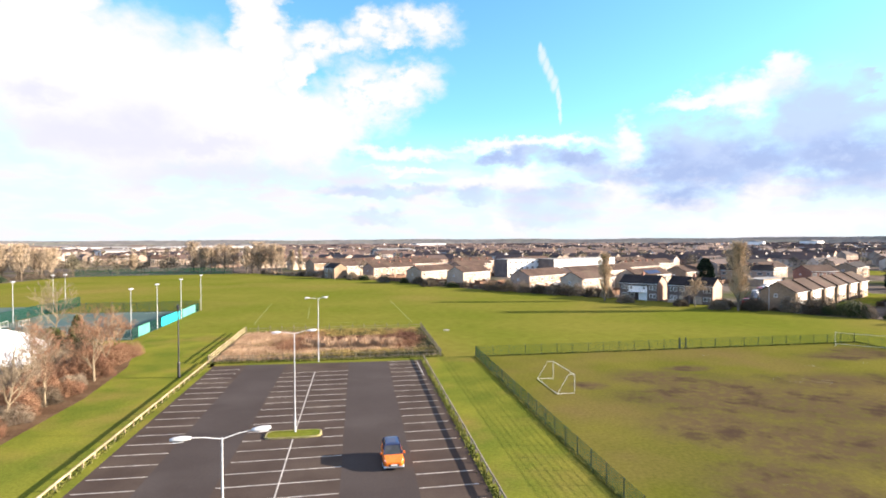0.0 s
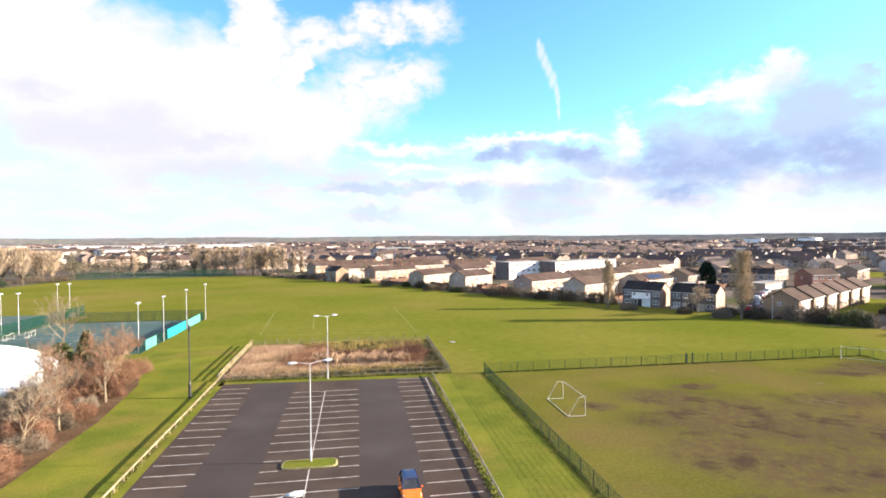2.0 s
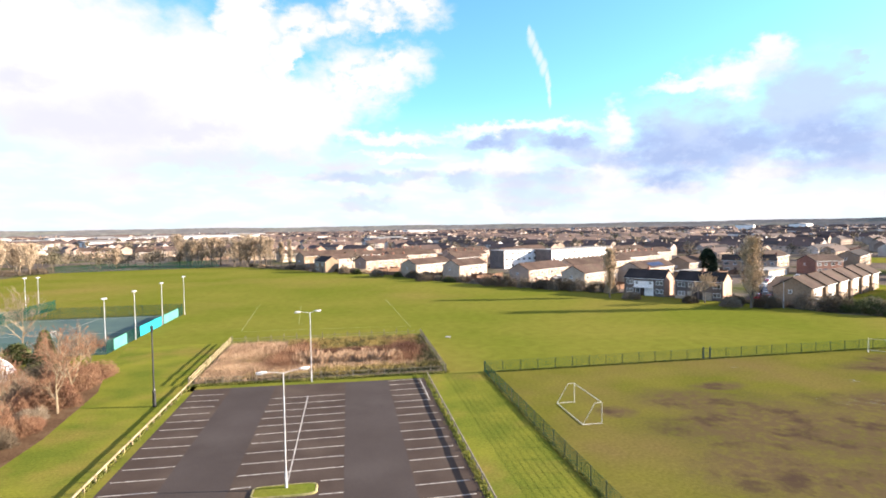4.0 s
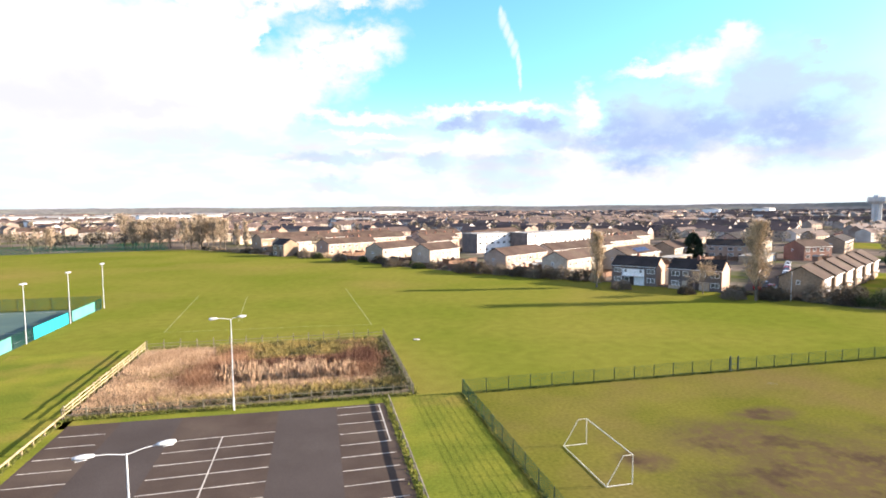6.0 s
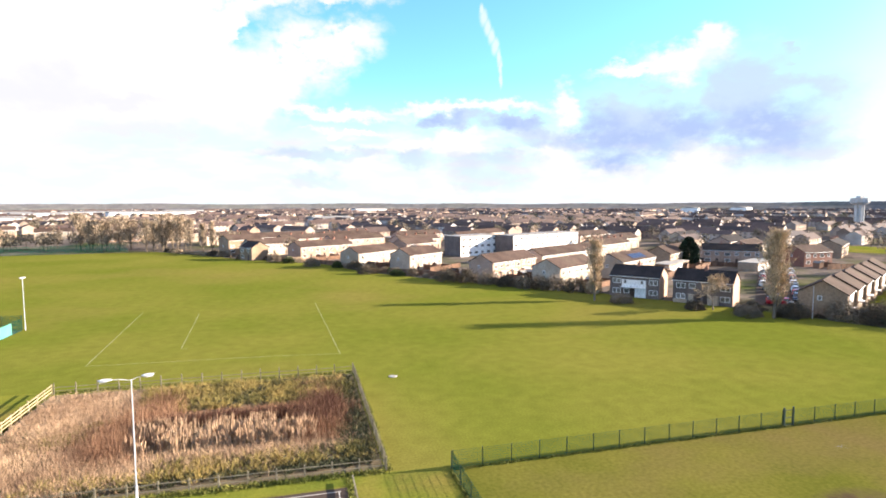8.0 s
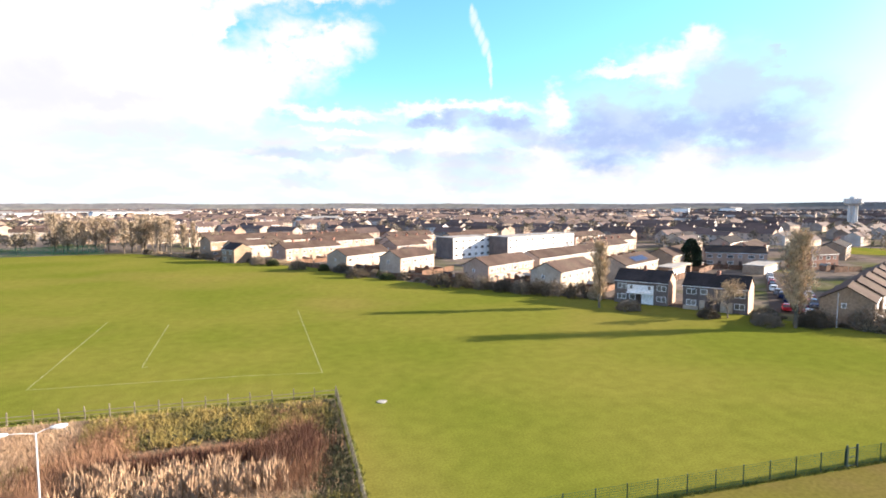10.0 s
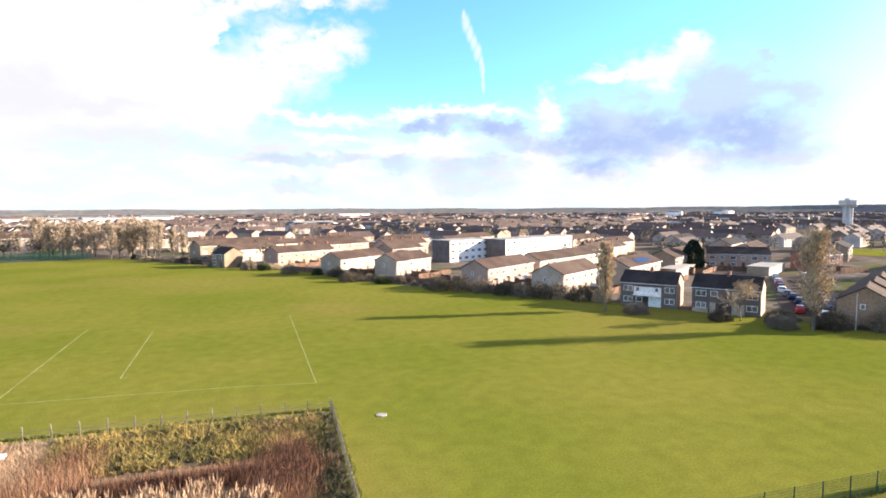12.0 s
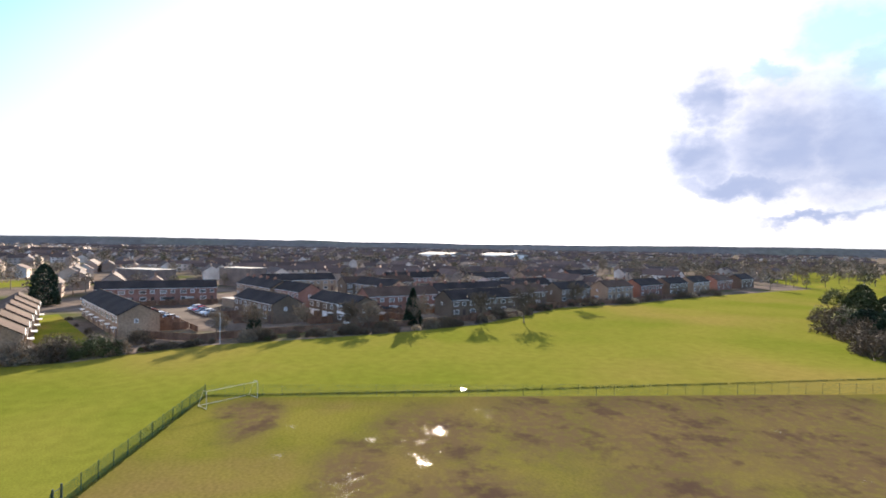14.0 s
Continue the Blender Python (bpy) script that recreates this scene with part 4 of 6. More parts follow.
# ---- plants ----
def branch(g, tw, rg, p, d, length, r, level, spec):
    """A limb of three bent lengths, with its side limbs; the last level carries twigs."""
    seg = 3
    pts = [Vector(p)]
    d = Vector(d).normalized()
    for i in range(seg):
        d = (d + Vector((rg.uniform(-1, 1), rg.uniform(-1, 1), rg.uniform(-0.6, 1))) * spec["bend"] + Vector((0, 0, spec["lift"]))).normalized()
        pts.append(pts[-1] + d * length / seg)
    for i in range(seg):
        g.tube(pts[i], pts[i + 1], r * (1 - 0.28 * i), r * (1 - 0.28 * (i + 1)), 5 if level < 2 else 3, caps=False)
    if level >= spec["levels"]:
        for _ in range(spec["twigs"]):
            k = rg.uniform(0.15, 1.0) * seg
            i = min(seg - 1, int(k))
            b = pts[i].lerp(pts[i + 1], k - i)
            w = (d + Vector((rg.gauss(0, 1), rg.gauss(0, 1), rg.gauss(0.25, 0.8))) * spec["fan"]).normalized() * rg.uniform(0.5, 1.2) * spec["twig"]
            tw.blade(b, b + w, spec["wide"], spec["wide"] * 0.4, rg)
        return
    for i in range(spec["split"][level]):
        k = (0.3 + 0.7 * (i + rg.random()) / spec["split"][level]) * seg
        j = min(seg - 1, int(k))
        b = pts[j].lerp(pts[j + 1], k - j)
        a = rg.uniform(0, 2 * math.pi)
        s = d.orthogonal().normalized()
        out = s * math.cos(a) + d.cross(s) * math.sin(a)
        nd = (d * math.cos(spec["open"]) + out * math.sin(spec["open"])).normalized()
        branch(g, tw, rg, b, nd, length * rg.uniform(0.5, 0.72), r * 0.45, level + 1, spec)


def bare_tree(m, h, seed, twig, label, bark="bark", spread=0.75, levels=3, split=(7, 5, 4), twigs=8, size=0.55, wide=0.016, group="", name="bare_tree"):
    rg = random.Random(seed)
    root = thing(name, m, label, "tree", group)
    g, tw = Geo(), Geo()
    spec = dict(bend=0.16, lift=0.10, levels=levels, split=split, twigs=twigs, open=spread, fan=0.8, twig=size, wide=wide)
    branch(g, tw, rg, (0, 0, -0.05), (rg.uniform(-.08, .08), rg.uniform(-.08, .08), 1), h * 0.62, h * 0.017 + 0.03, 0, spec)
    part("trunk", g, M[bark], root)
    part("crown", tw, M[twig], root)
    return root


def poplar(m, h, seed, label, width=0.16, n=110, twig="twig_tan", twigs=34, wide=0.045):
    rg = random.Random(seed)
    root = thing("poplar_tree", m, label, "tree", "tall poplars")
    g, tw = Geo(), Geo()
    g.tube((0, 0, -0.1), (0, 0, h * 0.45), h * 0.018, h * 0.012, 7, caps=False)
    g.tube((0, 0, h * 0.45), (0.1, 0, h * 0.97), h * 0.012, 0.02, 6, caps=False)
    for i in range(n):
        z = h * (0.10 + 0.82 * (i + rg.random()) / n)
        a = rg.uniform(0, 2 * math.pi)
        reach = h * width * (0.55 + 0.45 * math.sin(math.pi * min(1, 0.15 + z / h))) * rg.uniform(0.6, 1.1)
        top = Vector((math.cos(a) * reach, math.sin(a) * reach, z + reach * rg.uniform(1.3, 2.3)))
        top.z = min(top.z, h * rg.uniform(0.95, 1.0))
        b = Vector((0, 0, z))
        g.tube(b, top, 0.035, 0.012, 3, caps=False)
        for _ in range(twigs):
            q = b.lerp(top, rg.uniform(0.2, 1.0))
            w = Vector((rg.gauss(0, 0.45), rg.gauss(0, 0.45), rg.uniform(0.2, 1.0))).normalized() * rg.uniform(0.5, 1.2)
            tw.blade(q, q + w, wide, wide * 0.4, rg)
    part("trunk", g, M["dark_bark"], root)
    part("crown", tw, M[twig], root)
    return root


def shrub(m, rx, ry, h, seed, twig, label, n=1500, size=0.6, wide=0.02, name="shrub", group=""):
    rg = random.Random(seed)
    root = thing(name, m, label, "shrub", group)
    tw = Geo()
    off = [rg.uniform(0, 6.28) for _ in range(6)]
    for _ in range(n):
        a, e = rg.uniform(0, 2 * math.pi), math.asin(rg.uniform(0.0, 1.0))
        lump = 0.80 + 0.13 * math.sin(3 * a + off[0]) + 0.10 * math.sin(5 * a + 3 * e + off[1]) + 0.08 * math.sin(9 * a + off[2]) * math.cos(4 * e + off[3])
        k = lump * rg.uniform(0.35, 1.0) ** 0.4
        p = Vector((rx * k * math.cos(a) * math.cos(e), ry * k * math.sin(a) * math.cos(e), h * k * math.sin(e) + 0.05))
        w = Vector((math.cos(a) * math.cos(e) + rg.gauss(0, .7), math.sin(a) * math.cos(e) + rg.gauss(0, .7), 0.5 + rg.gauss(0, .6))).normalized() * rg.uniform(0.4, 1.1) * size
        tw.blade(p - w * 0.4, p + w * 0.6, wide, wide * 0.4, rg)
    part("crown", tw, M[twig], root)
    return root


def conifer(m, h, r, seed, label, n=3200, blunt=1.0, leaf="needle"):
    rg = random.Random(seed)
    root = thing("conifer", m, label, "tree")
    g, tw = Geo(), Geo()
    g.tube((0, 0, -0.1), (0, 0, h * 0.9), h * 0.022, 0.03, 7)
    off = [rg.uniform(0, 6.28) for _ in range(4)]
    for _ in range(n):
        z = rg.random() ** 1.25
        a = rg.uniform(0, 2 * math.pi)
        prof = (1 - z ** (1.1 * blunt)) ** (0.9 / blunt) if blunt > 1 else (1 - z) ** 0.85
        k = r * prof * (0.88 + 0.07 * math.sin(4 * a + 9 * z + off[0]) + 0.06 * math.sin(13 * z + 2 * a + off[1])) * rg.uniform(0.3, 1.02) ** 0.35
        p = Vector((k * math.cos(a), k * math.sin(a), h * (0.04 + 0.94 * z)))
        w = Vector((math.cos(a) + rg.gauss(0, .5), math.sin(a) + rg.gauss(0, .5), rg.uniform(-0.3, 0.9))).normalized() * rg.uniform(0.4, 0.9)
        tw.blade(p - w * 0.4, p + w * 0.6, rg.uniform(0.16, 0.30), 0.10, rg)
    part("trunk", g, M["dark_bark"], root)
    part("crown", tw, M[leaf], root)
    return root


# trees on the bank
for i, (x, y, h, tw) in enumerate(((-33.7, 57.0, 7.5, "twig_grey"), (-33.3, 63.3, 7.8, "twig_red"), (-34.3, 80.5, 8.2, "twig_red"), (-33.1, 74.1, 7.0, "twig_red"), (-37.5, 69.0, 7.5, "twig_grey"),
                                   (-38.0, 86.0, 6.5, "twig_red"), (-34.5, 49.5, 7.0, "twig_red"), (-36.5, 53.0, 6.8, "twig_grey"), (-40.5, 77.5, 7.0, "twig_red"), (-54.5, 108.0, 9.5, "twig_grey"),
                                   (-37.0, 91.5, 5.5, "twig_red"))):
    bare_tree(pose(x, y, 0, 0, 0, i * 47), h, 20 + i, tw, "leafless young tree with pale trunk and russet twigs" if tw == "twig_red" else "leafless young tree with pale grey-brown branches", group="trees on the bank", twigs=16, size=0.6, wide=0.011)
for i, (x, y, rx, ry, h, tw) in enumerate(((-36.5, 60, 3.2, 4.0, 3.4, "twig_red"), (-37.5, 66.5, 3.0, 3.6, 3.6, "twig_red"), (-36.8, 77.5, 3.0, 4.0, 3.8, "twig_red"), (-38.0, 84.0, 3.4, 4.0, 3.6, "twig_red"),
                                           (-37.6, 89.0, 2.8, 3.6, 2.6, "twig_red"), (-42.0, 71.0, 3.4, 4.6, 3.8, "twig_grey"), (-42.5, 80.0, 3.4, 4.6, 3.6, "twig_grey"),
                                           (-36.0, 52.0, 3.2, 4.6, 3.2, "twig_red"), (-37.0, 44.0, 3.2, 4.6, 3.2, "twig_red"), (-44.5, 63.0, 3.4, 4.6, 3.6, "twig_grey"), (-43.0, 88.0, 3.0, 4.0, 3.0, "twig_dark"))):
    shrub(pose(x + 1.6, y, 0, 0, 0, i * 31), rx, ry, h, 50 + i, tw, "bare russet thicket under young trees" if tw == "twig_red" else "bare grey-brown thicket under young trees", 11000, 0.7, 0.013, group="thicket on the bank")
rg = random.Random(6)
for i in range(14):
    shrub(pose(-33.3 - rg.random() * 1.6 - (i * 0.22 if i > 9 else 0), 40 + i * 3.5, 0, 0, 0, i * 61), 1.9, 2.6, rg.uniform(1.3, 2.3), 150 + i, ("twig_red", "twig_grey", "twig_red", "twig_dark")[i % 4], "low bare undergrowth at the edge of the thicket", 5200, 0.55, 0.012, group="thicket on the bank")
conifer(pose(-45.5, 97.0, 0), 5.6, 2.2, 5, "dark ragged evergreen among bare trees", 2200, leaf="ivy")
conifer(pose(-51.5, 101.0, 0), 3.0, 2.4, 6, "low olive evergreen bush beside the dome", 1400, 1.6, leaf="ivy")


# ---- reed bed ----
def reeds(name, spots, count, h, wide, material, label, seed, lean=0.3, flat=0.0):
    """Upright blades in soft-edged patches (x, y, half width, half depth), kept inside the fence."""
    rg = random.Random(seed)
    g = Geo()
    total = sum(w * d for _, _, w, d in spots)
    for x0, y0, w, d in spots:
        for _ in range(int(count * w * d / total)):
            x, y = rg.gauss(x0, w * 0.55), rg.gauss(y0, d * 0.55)
            if not (-21.1 < x < 11.9 and 82.7 < y < 107.9):
                continue
            tall = h * rg.uniform(0.55, 1.1)
            v = Vector((rg.gauss(0, lean), rg.gauss(0, lean), 1 - flat * rg.random())) * tall
            p = Vector((x, y, 0.0))
            g.blade(p, p + v, wide * rg.uniform(0.6, 1.2), wide * 0.3, rg)
    return solid(name, g, M[material], label, "reeds", kind="stuff")


reeds("pale_reeds", [(-15, 95, 7, 12), (-15, 87, 8, 6), (-17, 102, 5, 6), (-6, 86.8, 12, 2.2), (3, 87.5, 7, 1.6)], 46000, 0.62, 0.017, "reed_straw", "dry pale straw-coloured reeds", 1, 0.45)
reeds("russet_reeds", [(-10.5, 94, 2.4, 5), (-8.5, 99, 2.2, 5), (2, 96.2, 8.5, 1.1), (7.2, 92.5, 2.4, 3.4), (-10.5, 90.5, 3, 2.4), (7.5, 98, 1.8, 3)], 19000, 1.05, 0.016, "reed_red", "dead russet reeds and dock stems", 2, 0.28)
reeds("dark_stems", [(1, 95.4, 8, 0.8), (-4.5, 95.2, 4, 0.8), (6.4, 93.5, 1.6, 2.0), (8.5, 96, 1.4, 4)], 9000, 1.25, 0.017, "reed_dark", "dark red-brown dead stems across the marsh", 8, 0.2)
reeds("yellow_scrub", [(-14.7, 93.8, 2.4, 1.8), (-13, 97, 2.0, 1.0)], 5200, 0.5, 0.03, "reed_green", "yellow-green low scrub in the marsh", 3, 0.7, 0.5)


def clumps(name, spots, h, wide, blades, material, label, seed, lean=0.5, head=0.0):
    """Tussocks of blades in patches (x, y, half width, half depth, count), with bare gaps between them."""
    rg = random.Random(seed)
    g = Geo()
    for x0, y0, w, d, count in spots:
        for _ in range(count):
            x, y = x0 + w * rg.uniform(-1, 1), y0 + d * rg.uniform(-1, 1)
            if not (-21.0 < x < 11.8 and 82.8 < y < 107.8):
                continue
            tall = h * rg.uniform(0.55, 1.15)
            for _ in range(blades):
                p = Vector((x + rg.gauss(0, 0.12), y + rg.gauss(0, 0.12), 0.0))
                v = Vector((rg.gauss(0, lean), rg.gauss(0, lean), 1)) * tall * rg.uniform(0.7, 1.0)
                g.blade(p, p + v, wide * 0.7, wide * (0.3 if not head else 0.8), rg)
                if head:
                    g.blade(p + v * 0.78, p + v * (1.0 + head), wide * 2.2, wide * 0.5, rg)
    return solid(name, g, M[material], label, "reeds", kind="stuff")


clumps("yellow_docks", [(0, 103.2, 11, 4.2, 760), (6.5, 101, 4, 3, 120), (-5.5, 106, 6, 1.6, 120), (3, 85.4, 9, 1.6, 230), (-6, 84.4, 9, 1.2, 110)], 0.75, 0.038, 11, "reed_green", "yellow-green leafy tussocks in the marsh", 31, 0.55)
clumps("dark_undergrowth", [(0, 103.2, 11, 4.2, 620), (10.3, 96, 1.5, 11, 420), (9.0, 101, 2.4, 5, 220), (10.6, 88, 1.3, 5, 170), (4, 85.4, 9, 1.8, 170), (-4, 83.3, 16, 0.5, 210), (-15, 90, 6, 6, 130)], 0.5, 0.05, 9, "bramble", "dark green and brown brambles between tussocks", 32, 0.8)
clumps("plume_reeds", [(-2.5, 91.4, 5.6, 2.3, 360), (3.6, 90.2, 3.5, 1.8, 130), (-7, 92.5, 2, 2.4, 70)], 1.3, 0.02, 8, "reed_straw", "tall feathery reeds with pale plumes", 33, 0.13, 0.22)
clumps("russet_tussocks", [(6.8, 90.6, 2.4, 2.6, 120), (-10.8, 92, 2.6, 4.8, 70), (8, 104, 3, 2.4, 50)], 0.9, 0.022, 10, "reed_red", "rust-red dead dock tussocks", 34, 0.4)


def tufts(name, line, count, h, spread, label, seed):
    """Rank grass along the foot of a fence."""
    rg = random.Random(seed)
    g = Geo()
    for _ in range(count):
        k = rg.random() * (len(line) - 1)
        i = min(int(k), len(line) - 2)
        (x0, y0), (x1, y1) = line[i], line[i + 1]
        p = Vector((x0 + (x1 - x0) * (k - i) + rg.gauss(0, spread), y0 + (y1 - y0) * (k - i) + rg.gauss(0, spread), 0.0))
        g.blade(p, p + Vector((rg.gauss(0, .5), rg.gauss(0, .5), 1)) * h * rg.uniform(0.5, 1.2), 0.035, 0.01, rg)
    return solid(name, g, M["tuft"], label, "grass", kind="stuff")


tufts("rank_grass", [(17.4, 20), (17.4, 80)], 5200, 0.22, 0.10, "rank grass along the foot of the mesh fence", 1)
tufts("rank_grass", [(17.4, 80), (83, 80)], 4200, 0.20, 0.10, "rank grass along the foot of the far fence", 2)
tufts("rank_grass", [(83, 80), (85.2, 40), (92, -30)], 4200, 0.24, 0.12, "rank grass along the end fence", 3)
tufts("rank_grass", [(9.2, 25), (9.2, 81)], 4200, 0.16, 0.16, "rank grass under the knee rail", 4)
tufts("rank_grass", [(-21.3, 25), (-21.3, 82)], 3600, 0.18, 0.15, "rank grass under the timber rail", 5)
tufts("rank_grass", [(-21, 82.0), (12, 81.2)], 4200, 0.28, 0.22, "rank grass in front of the reed bed", 6)
tufts("rank_grass", [(12.5, 81.2), (12.5, 108.6), (-21.4, 109.4)], 3600, 0.24, 0.16, "rank grass behind the reed bed", 7)

# ---- boundary trees and shrubs ----
poplar(pose(69.8, 147.8, 0), 13.6, 1, "tall slim leafless poplar by dark houses", 0.155, 95)
poplar(pose(92.3, 121.6, 0), 16.8, 2, "tall leafless poplar with tan twigs by a brick wall", 0.18, 150)
for i, (x, y, h, w) in enumerate(((-62, 322, 15, .2), (-56, 326, 16, .22), (-49, 324, 16, .22), (-43, 321, 15, .2), (-36, 312, 13, .16), (-31, 305, 14, .12), (-88, 330, 14, .2), (-82, 334, 13, .2), (-120, 318, 11, .25),
                                  (-165, 298, 17, .3), (-175, 286, 18, .3), (-156, 284, 17, .3), (-182, 274, 17, .3), (-170, 262, 16, .3), (-150, 298, 15, .28), (-190, 258, 17, .3), (-160, 272, 17, .3), (-198, 250, 17, .3), (-178, 250, 16, .3))):
    poplar(pose(x, y, 0, 0, 0, i * 50), h, 10 + i, "tall leafless poplar at the far edge of the field", w, 60, twigs=30, wide=0.09, twig="twig_far")
bare_tree(pose(87.3, 131.6, 0), 7.0, 77, "twig_tan", "small leafless garden tree before a brick house", "dark_bark", 0.95, twigs=16, size=0.6, wide=0.025)
bare_tree(pose(153.7, 21.5, 0), 9.5, 78, "twig_dark", "broad leafless tree at the field's edge", "dark_bark", 0.9, twigs=16, size=0.8, wide=0.04)
bare_tree(pose(152.5, 33.5, 0), 8.5, 79, "twig_dark", "dark leafless tree by the terraces", "dark_bark", 0.9, twigs=16, size=0.8, wide=0.04)
for i, (x, y, rx, h) in enumerate(((89.0, 124.5, 3.0, 2.6), (95.5, 121.5, 3.0, 2.8), (109.0, 114.0, 4.2, 4.4), (113.5, 110.0, 3.6, 3.6), (122.0, 106.5, 3.2, 3.0), (84.0, 133.0, 2.4, 2.0), (74.0, 144.0, 3.0, 2.2))):
    shrub(pose(x, y, 0, 0, 0, i * 40), rx, rx, h, 250 + i, "twig_dark" if i % 3 else "twig_grey", "bare brown shrub before the terraces", 2600, 0.8, 0.03, group="shrubs by the terraces")
for i, (x, y, h) in enumerate(((126.5, 93.0, 6.0), (131.5, 86.5, 6.5), (137.0, 76.0, 6.0), (141.0, 62.0, 6.5), (147.0, 50.0, 7.0))):
    bare_tree(pose(x, y, 0, 0, 0, i * 70), h, 90 + i, "twig_grey", "leafless tree by the garden fences", "dark_bark", 0.9, twigs=14, size=0.7, wide=0.035, group="trees by the garden fences")
bare_tree(pose(190.0, -5.5, 0), 8.0, 80, "twig_dark", "leafless tree standing on the field's edge", "dark_bark", 0.8, twigs=14, size=0.8, wide=0.05)
bare_tree(pose(143.0, 66.5, 0), 6.0, 81, "twig_dark", "dark leafless tree beside white-fronted houses", "dark_bark", 0.9, twigs=14, size=0.7, wide=0.04)
for i, (x, y, rx, ry, h, tw) in enumerate(((27, 210, 4.2, 3.2, 3.4, "twig_dark"), (11, 236, 3.4, 3, 3.8, "twig_grey"), (-2.4, 255, 3.6, 3, 4, "twig_grey"), (46, 186, 4.5, 3.4, 4.6, "twig_dark"), (51, 182.5, 3.6, 3, 4.6, "twig_dark"),
                                           (55.5, 178.5, 3.4, 3, 4.2, "twig_grey"), (59, 174, 3.6, 3, 3.4, "twig_dark"), (62, 170, 4, 3, 3.6, "twig_grey"), (65, 167, 4.2, 3, 4.2, "twig_dark"), (68.5, 164.5, 4.4, 3, 4.2, "twig_grey"), (72, 160.5, 4.4, 3, 4.0, "twig_dark"), (75, 157.5, 3.0, 2.4, 3.4, "twig_tan"), (81.5, 152.0, 1.5, 1.0, 1.4, "ivy"),
                                           (92.0, 127.5, 3.0, 2.4, 2.6, "twig_dark"), (96.5, 121.5, 3.4, 2.6, 3.4, "twig_dark"), (103.5, 117.0, 4.4, 3.8, 4.4, "twig_grey"), (106.2, 113.5, 4.4, 3.8, 4.4, "twig_dark"), (110.0, 107.5, 4.6, 3.8, 4.0, "ivy"),
                                           (115.5, 99.5, 4, 1.4, 1.3, "twig_dark"), (119.5, 95.2, 4, 1.4, 1.3, "twig_dark"), (128, 84.0, 4, 3, 2.8, "twig_dark"), (135.5, 66.0, 3.6, 3, 2.6, "twig_dark"), (140, 58.0, 4, 3, 2.6, "twig_dark"), (147, 43, 4, 3, 3.0, "twig_dark"),
                                           (163, 27, 4.4, 3, 3.4, "twig_dark"), (172, 18, 4.4, 3, 3.0, "twig_dark"), (184, 9, 4, 3, 2.6, "twig_dark"), (199, -12, 5, 3, 3, "twig_dark"), (207, -28, 5, 4, 3, "twig_dark"), (219, -44, 6, 4, 3.5, "twig_dark"), (233, -64, 6, 4, 3.5, "twig_dark"), (246, -84, 6, 4, 3.5, "twig_dark"),
                                           (-186, 262, 8, 5, 4, "twig_dark"), (-176, 272, 8, 5, 4, "twig_dark"), (-166, 282, 8, 5, 4, "twig_dark"), (-157, 292, 8, 5, 4, "twig_dark"), (-149, 302, 7, 5, 3.5, "twig_dark"), (-160, 272, 8, 5, 4, "needle"), (-170, 262, 8, 5, 4, "needle"),
                                           (-14, 270, 4, 3, 3.4, "twig_grey"), (-24, 284, 4, 3, 3.0, "twig_grey"), (3, 250, 3, 2.4, 2.6, "ivy"), (19, 230, 2.6, 2, 2.4, "ivy"), (35, 203, 3.0, 2, 2.0, "ivy"))):
    shrub(pose(x, y, 0, 0, 0, i * 37), rx, ry, h, 90 + i, tw, "leafy olive garden shrub at the field's edge" if tw == "ivy" else "rounded leafless shrub at the field's edge", 2300, 0.75, 0.05, group="boundary shrubs")
conifer(pose(138.6, 202.8, 0), 10.2, 3.9, 31, "broad dark evergreen among terraced houses", 4200, 1.9)
conifer(pose(186, 164, 0), 13.0, 4.6, 32, "tall dark conifer beyond the terraces", 3600, 1.7)
conifer(pose(136.5, 87.8, 0), 5.6, 1.9, 33, "small dark conifer behind a garden fence", 1800)
conifer(pose(149.5, 51.4, 0), 9.4, 2.9, 34, "tall dark pointed conifer by the field", 3600)
# hedges and garden growth all along the houses' side of the field
rg = random.Random(41)
edge = [(-57, 318), (-22, 278), (16, 241), (27, 214), (45, 191), (55, 180), (70, 163), (77, 156.5), (90, 137), (97, 125), (104, 109), (112, 102), (119.6, 93), (127.8, 74), (135.8, 56.5), (150, 34.5), (179, 10.5), (191, 0), (202, -25), (239, -78)]
kinds = [shrub(pose(0, 0, -9), 2.4, 2.0, 2.6, 400 + i, tw, lab, 1500, 0.65, 0.045, group="boundary shrubs") for i, (tw, lab) in enumerate((("twig_dark", "dark leafless garden hedge bush"), ("twig_grey", "grey-brown leafless garden bush"), ("ivy", "olive evergreen garden bush"), ("twig_tan", "tan leafless garden bush"), ("twig_dark", "dark leafless rounded bush")))]
n = 0
for (x0, y0), (x1, y1) in zip(edge, edge[1:]):
    span = math.hypot(x1 - x0, y1 - y0)
    nx, ny = -(y1 - y0) / span, (x1 - x0) / span
    for k in range(int(span / 3.1)):
        t, off = (k + rg.random()) / (span / 3.1), rg.uniform(0.8, 3.4)
        x, y = x0 + (x1 - x0) * t + nx * off, y0 + (y1 - y0) * t + ny * off
        if rg.random() < 0.22 or (78 < x < 95 and 132 < y < 154):
            continue
        s = rg.uniform(0.5, 1.25)
        m = pose(x, y, 0, 0, 0, rg.uniform(0, 360)) @ Matrix.Diagonal((s * rg.uniform(0.9, 1.4), s, s * rg.uniform(0.7, 1.2), 1))
        if n < 5:
            kinds[n].matrix_basis = m
        else:
            copy_thing(kinds[rg.randrange(5)], m)
        n += 1
